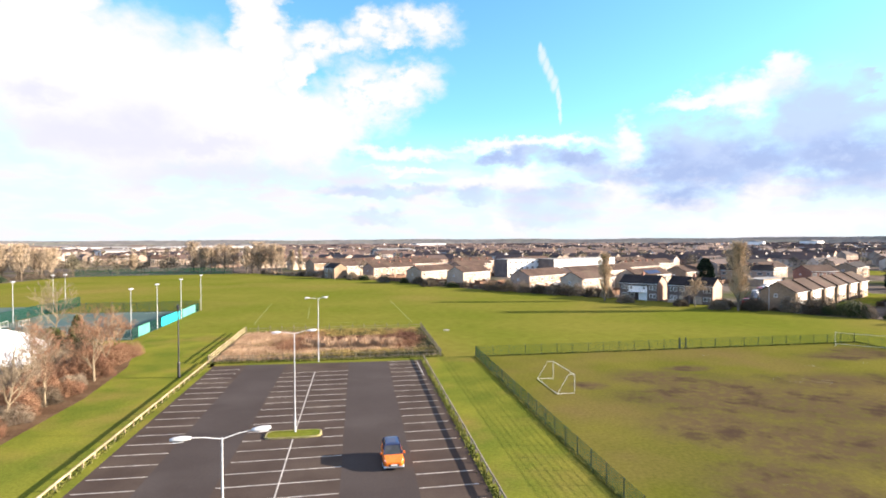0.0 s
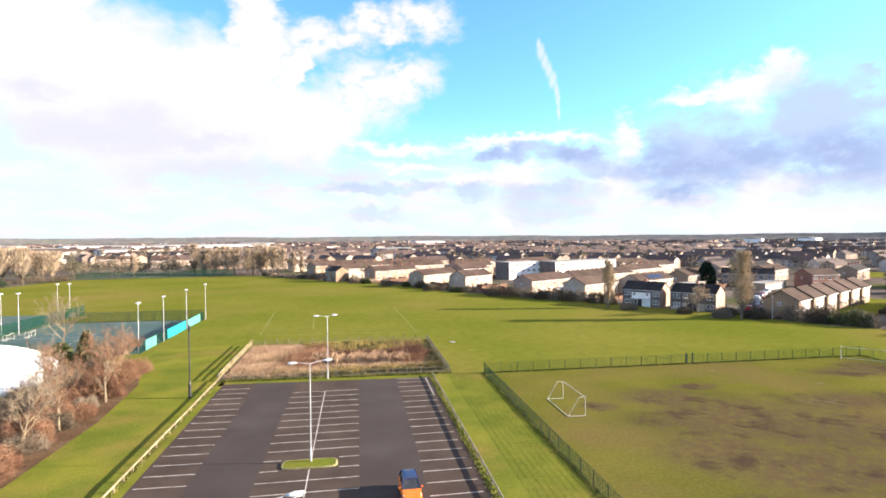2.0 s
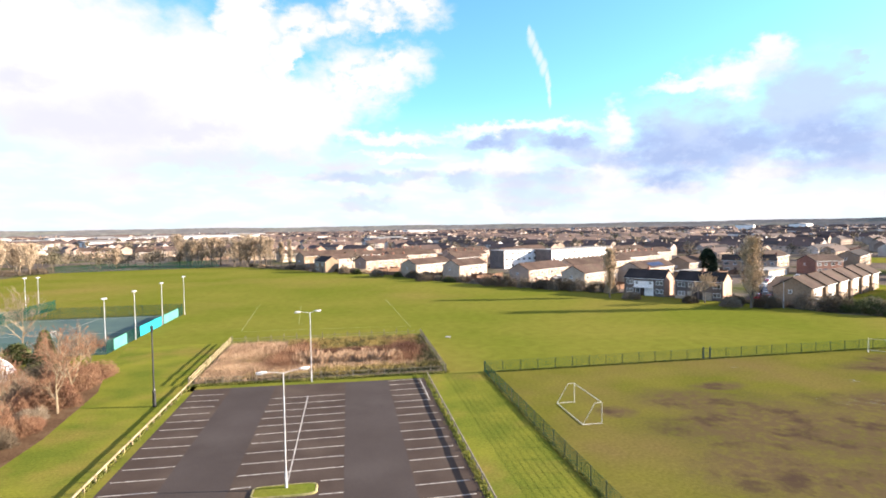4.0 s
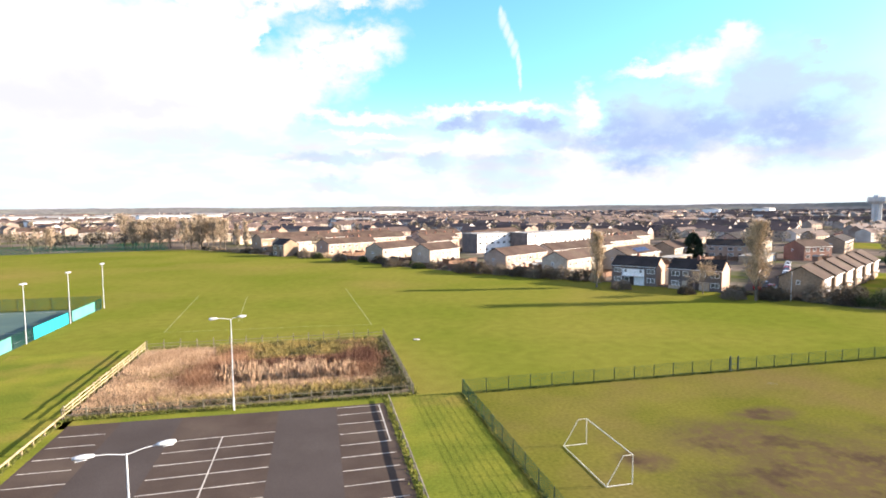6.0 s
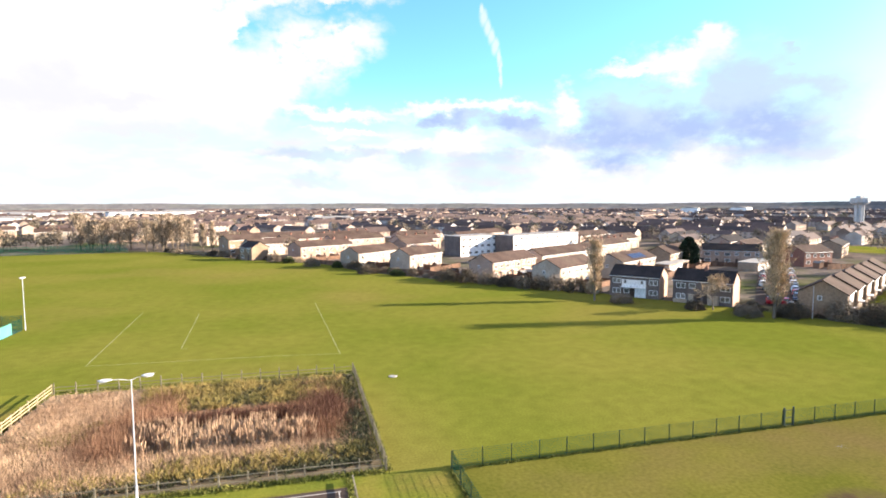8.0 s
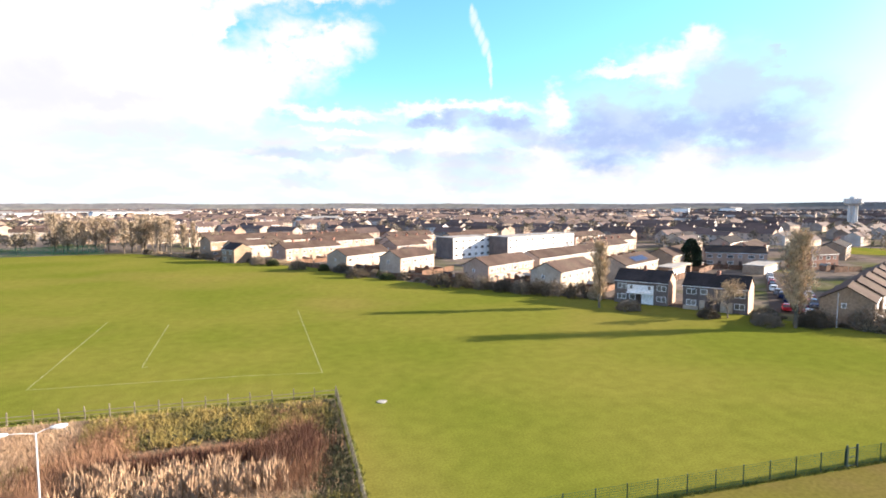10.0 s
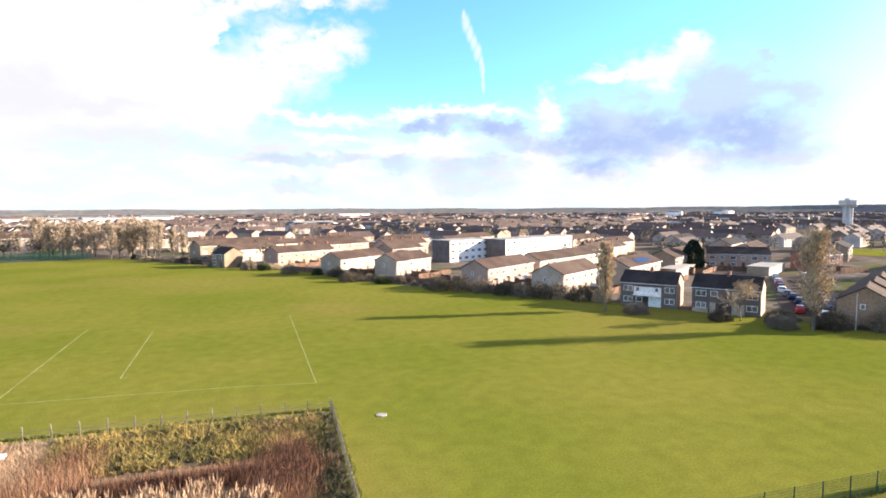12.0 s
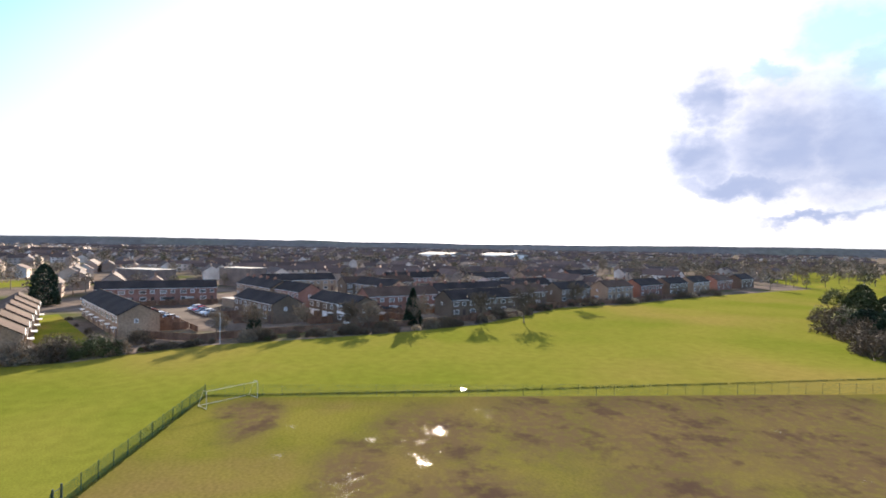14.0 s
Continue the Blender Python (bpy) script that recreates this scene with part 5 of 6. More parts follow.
# a stand of tall bare trees in the far corner
masters = [ob for ob in scene.objects if ob.parent is None and ob.name.startswith("poplar_tree")][-8:]
rg = random.Random(3)
for i in range(44):
    k, e = rg.random(), rg.uniform(0, 34)
    x, y = (-148 - 62 * k - e * 0.6, 303 - 62 * k + e * 0.7) if i < 30 else (rg.uniform(-100, -26), rg.uniform(324, 350))
    copy_thing(masters[i % 8], pose(x, y, 0, 0, 0, i * 77) @ Matrix.Diagonal((1.15, 1.15, rg.uniform(0.75, 1.05), 1)))
# wood at the far end of the field
rg = random.Random(8)
for i in range(52):
    k = rg.random()
    e = 14 * rg.random() ** 1.6
    deg_k = 129.2 + 17 * k
    a, q = radians(deg_k), (178 - 9.5 * (deg_k - 129.2) if deg_k < 134 else 133 - 1.6 * (deg_k - 134)) + 7 * e
    x, y = 8 + q * math.sin(a), 54 + q * math.cos(a)
    if i % 2:
        shrub(pose(x, y, 0, 0, 0, i * 40), 7.5, 7.5, rg.uniform(4.5, 7.5), 200 + i, ("twig_dark", "ivy", "twig_dark")[i % 3], "dark dense thicket at the edge of the wood", 2200, 1.0, 0.10, "woodland_thicket", "wood by the field")
    else:
        conifer(pose(x, y - 4, 0, 0, 0, i * 30), rg.uniform(6.5, 9), 5.0, 200 + i, "dark dense evergreen at the edge of the wood", 2400, 1.8, leaf=("ivy", "needle")[i // 2 % 2])

# ---- houses ----
def window_mesh(w, h, lights):
    g = Geo()
    t = 0.09
    rect = lambda e, y: [(e, y, e), (w - e, y, e), (w - e, y, h - e), (e, y, h - e)]
    g.rings([rect(0, 0.03), rect(0, -0.05), rect(t, -0.05), rect(t, 0.03)], caps=False)
    fr = g.mesh("window", M["frame_white"])
    if lights > 1:
        g = Geo()
        g.box(w / 2 - 0.05, -0.046, t, w / 2 + 0.05, 0.02, h - t)
        lights = g.mesh("mullion", M["frame_white"])
    else:
        lights = None
    g = Geo()
    g.box(0.03, -0.02, 0.03, w - 0.03, 0.012, h - 0.03)
    return fr, g.mesh("pane", M["washed_net_glass"]), lights


WIN = {"wide": window_mesh(1.9, 1.15, 3), "two": window_mesh(1.3, 1.1, 2), "small": window_mesh(0.75, 0.9, 1)}
g = Geo()
g.box(0, -0.06, 0, 0.95, 0.02, 2.05)
DOOR = g.mesh("door", M["door_red"])
g = Geo()
g.box(-0.35, -1.05, 2.2, 1.35, 0.0, 2.36, ease=0.03)
PORCH = g.mesh("porch_roof", M["frame_white"])


def window(root, m, kind, mullions=False):
    fr, pane, bar = WIN[kind]
    ob = part("window", fr, None, root, at=m)
    part("pane", pane, None, ob)
    if bar and mullions:
        part("mullion", bar, None, ob)


def block(root, x0, x1, y0, y1, eave, rise, walls, roof, over=0.3):
    """Walls with gables, and a pitched roof of two slabs and a ridge."""
    g = Geo()
    ym = (y0 + y1) / 2
    g.face([(x0, y0, -0.1), (x1, y0, -0.1), (x1, y0, eave), (x0, y0, eave)])
    g.face([(x1, y1, -0.1), (x0, y1, -0.1), (x0, y1, eave), (x1, y1, eave)])
    g.face([(x0, y1, -0.1), (x0, y0, -0.1), (x0, y0, eave), (x0, ym, eave + rise), (x0, y1, eave)])
    g.face([(x1, y0, -0.1), (x1, y1, -0.1), (x1, y1, eave), (x1, ym, eave + rise), (x1, y0, eave)])
    part("wall", g, M[walls], root)
    s = rise / (ym - y0)
    g = Geo()
    for y, sg in ((y0, -1), (y1, 1)):
        ye, ze = y + sg * over, eave - over * s
        a = [(x0 - 0.15, ye, ze), (x1 + 0.15, ye, ze), (x1 + 0.15, ym, eave + rise), (x0 - 0.15, ym, eave + rise)]
        g.rings([[(p[0], p[1], p[2] + 0.03) for p in a], [(p[0], p[1], p[2] + 0.22) for p in a]])
    part("roof", g, M[roof], root)
    g = Geo()
    g.box(x0 - 0.16, ym - 0.13, eave + rise + 0.15, x1 + 0.16, ym + 0.13, eave + rise + 0.29, ease=0.04)
    part("ridge", g, M[roof], root)
    g = Geo()
    for y, sg in ((y0, -1), (y1, 1)):
        g.tube((x0 - 0.1, y + sg * (over + 0.05), eave - over * s + 0.02), (x1 + 0.1, y + sg * (over + 0.05), eave - over * s + 0.02), 0.07, 0.07, 5)
    part("gutter", g, M["frame_white"], root)


def chimney(root, x, y, z):
    g = Geo()
    g.box(x - 0.3, y - 0.45, z - 0.8, x + 0.3, y + 0.45, z + 0.9)
    g.box(x - 0.36, y - 0.51, z + 0.75, x + 0.36, y + 0.51, z + 0.88)
    g.tube((x, y - 0.2, z + 0.88), (x, y - 0.2, z + 1.2), 0.11, 0.10, 6)
    g.tube((x, y + 0.2, z + 0.88), (x, y + 0.2, z + 1.2), 0.11, 0.10, 6)
    part("chimney", g, M["red_brick"], root)


HOUSES = []


def terrace(x, y, deg, length, depth, walls, roof, label, units=3, eave=4.9, rise=2.1, sides="r", chimneys=False, porch=False, gable=True, solar=False, name="terraced_house"):
    """A row of houses. Its length runs along deg; sides: which long walls have windows, r: the right one, l: the left one."""
    root = thing(name, pose(x, y, 0, 0, 0, deg), label, "house", "terraces by the field")
    HOUSES.append((root.matrix_basis.copy(), length, depth, units, sides))
    block(root, 0, length, 0, depth, eave, rise, walls, roof)
    u = length / units
    for s in sides:
        base = Matrix() if s == "r" else Matrix.Translation((length, depth, 0)) @ pose(0, 0, 0, 0, 0, 180)
        for i in range(units):
            window(root, base @ pose(i * u + u * 0.10, -0.01, 3.05), "wide")
            window(root, base @ pose(i * u + u * 0.62, -0.01, 3.15), "two")
            window(root, base @ pose(i * u + u * 0.12, -0.01, 0.9), "wide")
            d = part("door", DOOR, None, root, at=base @ pose(i * u + u * 0.66, -0.01, 0))
            if porch:
                part("porch_roof", PORCH, None, root, at=base @ pose(i * u + u * 0.66, -0.01, 0))
    if gable:
        window(root, pose(-0.01, depth * 0.62, 3.1, 0, 0, -90), "small")
    if chimneys:
        for i in range(units):
            chimney(root, u * (i + 0.98), depth * 0.5, eave + rise)
    if solar:
        s = math.degrees(math.atan2(rise, depth / 2))
        for i in range(6):
            g = Geo()
            g.box(0, 0, 0, 1.55, 2.4, 0.05)
            part("solar_panel", g, M["solar"], root, at=pose(length * 0.35 + i * 1.62, 0.55, eave + 0.55 * rise / (depth / 2) + 0.26, s, 0, 0))
    return root


def deg(dx, dy):
    return math.degrees(math.atan2(dy, dx))


CREAM, PINK = "cream brick terrace with brown tiled roof, gable to the field", "pinkish brick terrace with brown tiled roof and small windows"
terrace(25.9, 225.6, 42, 23, 8.5, "cream", "roof_brown", CREAM, 3)
terrace(41.2, 213.9, 40, 18, 8.5, "cream", "roof_brown", CREAM, 3)
terrace(7.2, 260.0, 34, 26, 9, "pink", "roof_brown", PINK, 4, chimneys=True)
terrace(-12.0, 279.0, 36, 24, 9, "cream", "roof_brown", CREAM, 4)
terrace(59.2, 185.0, 34.5, 23.5, 8.5, "pink", "roof_brown", "pink brick terrace with low lean-to porches and brown roof", 4, porch=True)
terrace(82.1, 201.3, 32, 42, 8.5, "cream", "roof_brown", "long cream brick terrace with brown tiled roof", 6)
terrace(71.4, 167.6, 34, 20.5, 8.5, "cream", "roof_brown", CREAM, 3)
terrace(95.5, 176.5, 33, 24, 8.5, "cream", "roof_brown", "cream brick terrace with blue solar panels on its roof", 4, solar=True)
terrace(-22.5, 291.0, 34, 16, 9, "buff", "roof_brown", "tall buff brick block of houses with brown roof", 2, eave=6.2)
terrace(-16.0, 268.5, -52, 8.0, 7.5, "buff", "roof_dark", "small detached house with black tiled roof and white front", 1, name="detached_house")
for i, (x, y, d, n, w, r) in enumerate(((53, 291, 30, 4, "pink", "roof_brown"), (88, 312, 30, 4, "cream", "roof_brown"), (22, 300, 32, 5, "pink", "roof_brown"), (0, 312, 32, 5, "cream", "roof_brown"), (50, 264, 36, 3, "pink", "roof_brown"),
                                        (-15, 330, 32, 5, "cream", "roof_brown"), (20, 338, 32, 5, "pink", "roof_brown"), (60, 330, 31, 5, "pink", "roof_brown"), (104, 336, 30, 4, "cream", "roof_brown"), (-40, 352, 32, 4, "cream", "roof_brown"),
                                        (150, 268, 30, 4, "cream", "roof_brown"), (126, 196, 34, 4, "buff", "roof_brown"), (148, 207, -36, 3, "pink", "roof_dark"), (173.5, 188.2, 3, 2, "red_brick", "roof_brown"), (-168, 484, 20, 4, "cream", "roof_brown"), (-138, 474, 20, 3, "cream", "roof_brown"), (-118, 444, 18, 4, "cream", "roof_brown"), (-204, 470, 20, 4, "pink", "roof_brown"), (-66, 384, 22, 4, "cream", "roof_brown"), (-100, 398, 20, 3, "pink", "roof_brown"), (-90, 430, 20, 4, "cream", "roof_brown"), (-150, 430, 18, 3, "cream", "roof_brown"), (176, 214, 33, 4, "cream", "roof_brown"),
                                        (190, 240, 33, 4, "pink", "roof_dark"), (122, 236, 33, 5, "cream", "roof_brown"), (150, 300, 31, 5, "pink", "roof_brown"), (196, 278, 31, 4, "cream", "roof_dark"), (214, 208, 34, 4, "buff", "roof_dark"))):
    terrace(x, y, d, n * 6.4, 8.6, w, r, "%s brick terrace under a %s roof among others" % ({"pink": "pinkish", "red_brick": "red"}.get(w, w), "brown" if r == "roof_brown" else "dark"), n, chimneys=i % 3 == 0, rise=2.0 + 0.1 * (i % 3))

# the two dark houses that face the field
for k, (x, y) in enumerate(((77.2, 153.6), (86.1, 142.6))):
    d = deg(0.64, -0.77) if k == 0 else deg(0.61, -0.79)
    L = 11.2 if k == 0 else 12.0
    root = thing("semi_detached_house", pose(x, y, 0, 0, 0, d), "brown tile-hung pair of houses with a black roof and white panels" if k == 0 else "brown brick pair of houses with a black roof and bay windows", "house", "terraces by the field")
    block(root, 0, L, 0, 7.6, 4.9, 2.0, "brown_tile", "roof_dark")
    g = Geo()
    g.face([(L + 0.012, 0, 0), (L + 0.012, 7.6, 0), (L + 0.012, 7.6, 4.88), (L + 0.012, 3.8, 6.85), (L + 0.012, 0, 4.88)])
    part("gable_wall", g, M["pink"], root, "pale brick gable wall")
    for q in (0.06, 0.80):
        window(root, pose(q * L, -0.01, 3.1), "wide", True)
        window(root, pose(q * L, -0.01, 0.8), "wide", True)
    if k == 0:
        g = Geo()
        g.box(0.25 * L, -0.09, 2.5, 0.74 * L, -0.006, 4.1)
        part("white_panel", g, M["white_wall"], root, "white boarded panel")
        g = Geo()
        g.box(0.52 * L, -0.09, 0.05, 0.74 * L, -0.006, 2.2)
        part("white_panel", g, M["white_wall"], root, "white boarded panel")
        g = Geo()
        g.box(0.25 * L, -1.0, 2.28, 0.74 * L, 0, 2.46)
        part("canopy", g, M["white_wall"], root, "white porch canopy")
        for q in (0.29, 0.63):
            window(root, pose(q * L, -0.10, 4.12 - 1.0), "small")
        part("door", DOOR, None, root, at=pose(0.42 * L, -0.01, 0))
        window(root, pose(0.29 * L, -0.01, 0.9), "two")
    else:
        for q0, q1, z in ((0.02, 0.25, 0.78), (0.28, 0.36, 2.0), (0.60, 0.78, 2.0)):
            g = Geo()
            g.box(q0 * L, -0.5, 0, q1 * L, -0.006, z)
            part("front_panel", g, M["cream"], root, "pale panel below the windows")
        for q in (0.28, 0.60):
            window(root, pose(q * L, -0.01, 3.2), "two")
        for q in (0.40, 0.52):
            part("door", DOOR, None, root, at=pose(q * L, -0.01, 0))
    chimney(root, L * 0.5, 3.8, 6.9)

# staggered houses by the wall, and the terraces beyond the green
for i in range(6):
    x, y = 99.8 + 8.2 * i, 123.5 + 5.3 * i
    root = thing("staggered_house", pose(x + i * 0.3, y - i * 0.5, 0, 0, 0, deg(0.84, 0.54)), "buff brick house with brown roof, one of a staggered row", "house", "staggered row")
    block(root, -0.2, 9.2, -7.9, 0, 4.6 + 0.05 * i, 2.3, "buff", "roof_brown")
    g = Geo()
    g.box(1.6, -7.99, 2.4, 7.8, -7.905, 4.5)
    part("white_boarding", g, M["white_wall"], root, "white boarded upper front")
    part("porch_roof", PORCH, None, root, at=pose(0.8, -7.91, 0))
    window(root, pose(2.0, -8.0, 3.0), "two")
    window(root, pose(5.2, -7.91, 0.9), "wide")
    part("door", DOOR, None, root, at=pose(0.8, -7.91, 0))
    window(root, pose(-0.21, -3.2, 3.2, 0, 0, -90), "small")
terrace(131.2, 106.4, deg(0.80, 0.60), 46, 7.9, "buff", "roof_dark", "buff brick terrace with white porches and dark roof beside a green", 7, sides="l", porch=True)
terrace(189, 151, deg(0.38, -0.92), 36, 8.5, "red_brick", "roof_dark", "red brick terrace with dark roof behind a parking court", 6)
terrace(154.2, 80.2, deg(0.80, 0.60), 26, 8.0, "dull_brick", "roof_dark", "brown brick terrace with dark roof behind a garden fence", 4, sides="l")
terrace(151.4, 60.0, deg(0.82, 0.57), 24, 8.2, "dull_brick", "roof_dark", "white-fronted houses with dark roof, gable to the field", 3, sides="l", porch=True)
white = [ob for ob in scene.objects if ob.name.startswith("terraced_house")][-1]
for x0, x1, z0, z1 in ((16.5, 23.6, 2.45, 3.0), (16.5, 23.6, 4.3, 4.75), (20.2, 23.6, 0.05, 0.85), (8.4, 11.0, 0.05, 2.3), (0.5, 3.0, 0.05, 2.3)):
    g = Geo()
    g.box(24 - x1, 8.206, z0, 24 - x0, 8.29, z1)
    part("white_board", g, M["white_wall"], white, "white painted boarding")
for i, (x, y, d, n) in enumerate(((172, 64, deg(.5, -.86), 4), (164, 40, deg(.55, -.83), 4), (189, 48, deg(.5, -.86), 4), (203, 26, deg(.55, -.83), 4), (188, 19, deg(.55, -.83), 3), (214, 52, deg(.8, .6), 4), (222, 12, deg(.55, -.83), 4),
                                  (206, -4, deg(.6, -.8), 3), (218, -26, deg(.6, -.8), 3), (231, -45, deg(.6, -.8), 3), (244, -64, deg(.62, -.78), 3), (257, -82, deg(.62, -.78), 3), (271, -102, deg(.62, -.78), 3), (286, -124, deg(.62, -.78), 3),
                                  (204, 92, deg(.8, .6), 5), (190, 80, deg(.8, .6), 3), (226, 76, deg(.5, -.86), 5), (236, 110, deg(.5, -.86), 5), (262, 60, deg(.55, -.83), 5), (270, 20, deg(.6, -.8), 4), (290, -10, deg(.6, -.8), 4), (310, -40, deg(.6, -.8), 4))):
    terrace(x, y, d, n * 6.2, 8.2, ("red_brick", "dull_brick", "buff")[i % 3], "roof_dark" if i % 4 else "roof_brown", "backlit brick terrace with dark tiled roof near the field", n, rise=2.4, chimneys=i % 2 == 0, sides="r" if d < 0 else "l")


def flats(x, y, d, length, depth, storeys, label):
    root = thing("flats", pose(x, y, 0, 0, 0, d), label, "flats")
    h = 2.75 * storeys
    g = Geo()
    g.box(0, 0, -0.1, length, depth, h)
    part("wall", g, M["brown_tile"], root)
    g = Geo()
    g.box(0.25, -0.06, 0, length, -0.006, h - 0.1)
    part("white_front", g, M["white_wall"], root, "white rendered front")
    g = Geo()
    g.box(-0.25, -0.3, h, length + 0.25, depth + 0.25, h + 0.28, ease=0.05)
    part("roof", g, M["felt"], root)
    n = int(length / 3.6)
    for k in range(storeys):
        for i in range(n):
            window(root, pose(0.9 + i * length / n, -0.07, 0.85 + 2.75 * k), "wide")
    return root


flats(70.6, 255.0, 26, 22, 10, 3, "three-storey white flats with dark brown end wall")
flats(93.6, 254.5, 28, 48, 10, 3, "long three-storey white flats with dark brown end wall")
flats(250, 150, 60, 24, 10, 3, "distant white-balconied flats with brown walls")
flats(274, 118, 60, 20, 10, 3, "distant white-balconied flats with brown walls")
for i, (x, y, d, L, w) in enumerate(((74, 228, 26, 22, 6), (104, 196, 33, 16, 5), (118, 186, 33, 18, 5), (182, 96, 45, 16, 6), (148, 182, 30, 20, 6), (110, 232, 30, 20, 5), (60, 350, 30, 45, 14), (10, 390, 30, 60, 16), (100, 400, 28, 50, 14))):
    root = thing("garage_block", pose(x, y, 0, 0, 0, d), "low flat-roofed brick garage block", "garage", "garages")
    g = Geo()
    g.box(0, 0, -0.1, L, w, 2.5)
    part("wall", g, M["buff"], root)
    g = Geo()
    g.box(-0.2, -0.2, 2.5, L + 0.2, w + 0.2, 2.72)
    part("roof", g, M["felt"], root)
    for k in range(int(L / 3)):
        g = Geo()
        g.box(0.4 + k * 3, -0.05, 0, 2.6 + k * 3, -0.005, 2.05)
        part("garage_door", g, M["galv"], root)

# garden walls and fences at the edge of the field
def board_fence(p, q, h, material, label, name="garden_fence"):
    n = max(1, round(math.hypot(q[0] - p[0], q[1] - p[1]) / 1.8))
    root = thing(name, pose(p[0], p[1], 0, 0, 0, deg(q[0] - p[0], q[1] - p[1])), label, "fence")
    st = math.hypot(q[0] - p[0], q[1] - p[1]) / n
    g = Geo()
    edge = [(st * (k + j) / 9, -0.035 + 0.02 * (k % 2)) for k in range(9) for j in (0, 0.97)] + [(st, 0.02), (0, 0.02)]
    g.rings([[(x, y, 0) for x, y in edge], [(x, y, h) for x, y in edge]])
    panel = g.mesh("fence_panel", material)
    g = Geo()
    g.box(-0.05, 0.01, -0.1, 0.05, 0.11, h + 0.05)
    post = g.mesh("post", material)
    for i in range(n):
        part("fence_panel", panel, None, root, at=pose(i * st, 0, 0))
        part("post", post, None, root, at=pose(i * st, 0, 0))


for p, q, h in (((98, 125), (106.5, 119.6), 1.3), ((106.5, 119.6), (112, 113.5), 1.2), ((128.5, 110.5), (124.0, 95.8), 1.6), ((124.0, 95.8), (133, 84), 1.6), ((133, 84), (138.5, 70), 1.6), ((138.5, 70), (145, 57), 1.6), ((145, 57), (154, 40), 1.5), ((154, 40), (181, 15), 1.5), ((181, 15), (194, 3), 1.4),
                ((194, 3), (206, -23), 1.4), ((206, -23), (243, -76), 1.4), ((34, 209), (45, 198.5), 1.6), ((45, 198.5), (52, 190), 1.6), ((13, 245), (24, 228), 1.5), ((-8, 268), (5, 257), 1.4), ((60, 176), (70, 168.5), 1.4), ((128, 108), (140, 117), 1.5)):
    board_fence(p, q, h, M["brown_fence"], "brown boarded garden fence at the edge of the field")
# gardens: boarded fences, sheds and bushes behind and before the terraces
def garden_shed(m, seed):
    root = thing("garden_shed", m, "small brown timber garden shed with felt roof", "shed", "garden sheds")
    g = Geo()
    g.rings([[(0, 0, -0.05), (2.4, 0, -0.05), (2.4, 1.8, -0.05), (0, 1.8, -0.05)], [(0, 0, 1.8), (2.4, 0, 1.8), (2.4, 1.8, 1.8), (0, 1.8, 1.8)], [(0, 0.88, 2.25), (2.4, 0.88, 2.25), (2.4, 0.92, 2.25), (0, 0.92, 2.25)]])
    part("wall", g, M["brown_fence"], root)
    g = Geo()
    for y0, y1 in ((-0.12, 0.9), (1.92, 0.9)):
        g.rings([[(-0.1, y0, 1.76), (2.5, y0, 1.76), (2.5, y1, 2.30), (-0.1, y1, 2.30)], [(-0.1, y0, 1.82), (2.5, y0, 1.82), (2.5, y1, 2.36), (-0.1, y1, 2.36)]])
    part("roof", g, M["felt"] if seed % 2 else M["roof_dark"], root)
    g = Geo()
    g.box(0.8, -0.03, 0.02, 1.55, 0.0, 1.7)
    part("door", g, M["door_red"], root)
    return root


def free(q, margin):
    """True where no house, field or street lies."""
    if inside(q.x, q.y, FIELD) or inside(q.x, q.y, STREET) or inside(q.x, q.y, GREEN):
        return False
    for m, length, depth, _, _ in HOUSES:
        v = m.inverted() @ q
        if -margin < v.x < length + margin and -margin < v.y < depth + margin:
            return False
    return True


STREET = [(99, 134), (107, 127), (161, 181), (154, 189)]
GREEN = [(113.5, 119.5), (121.5, 114.5), (166, 148), (158, 156)]
rg = random.Random(77)
sheds = [None, None]
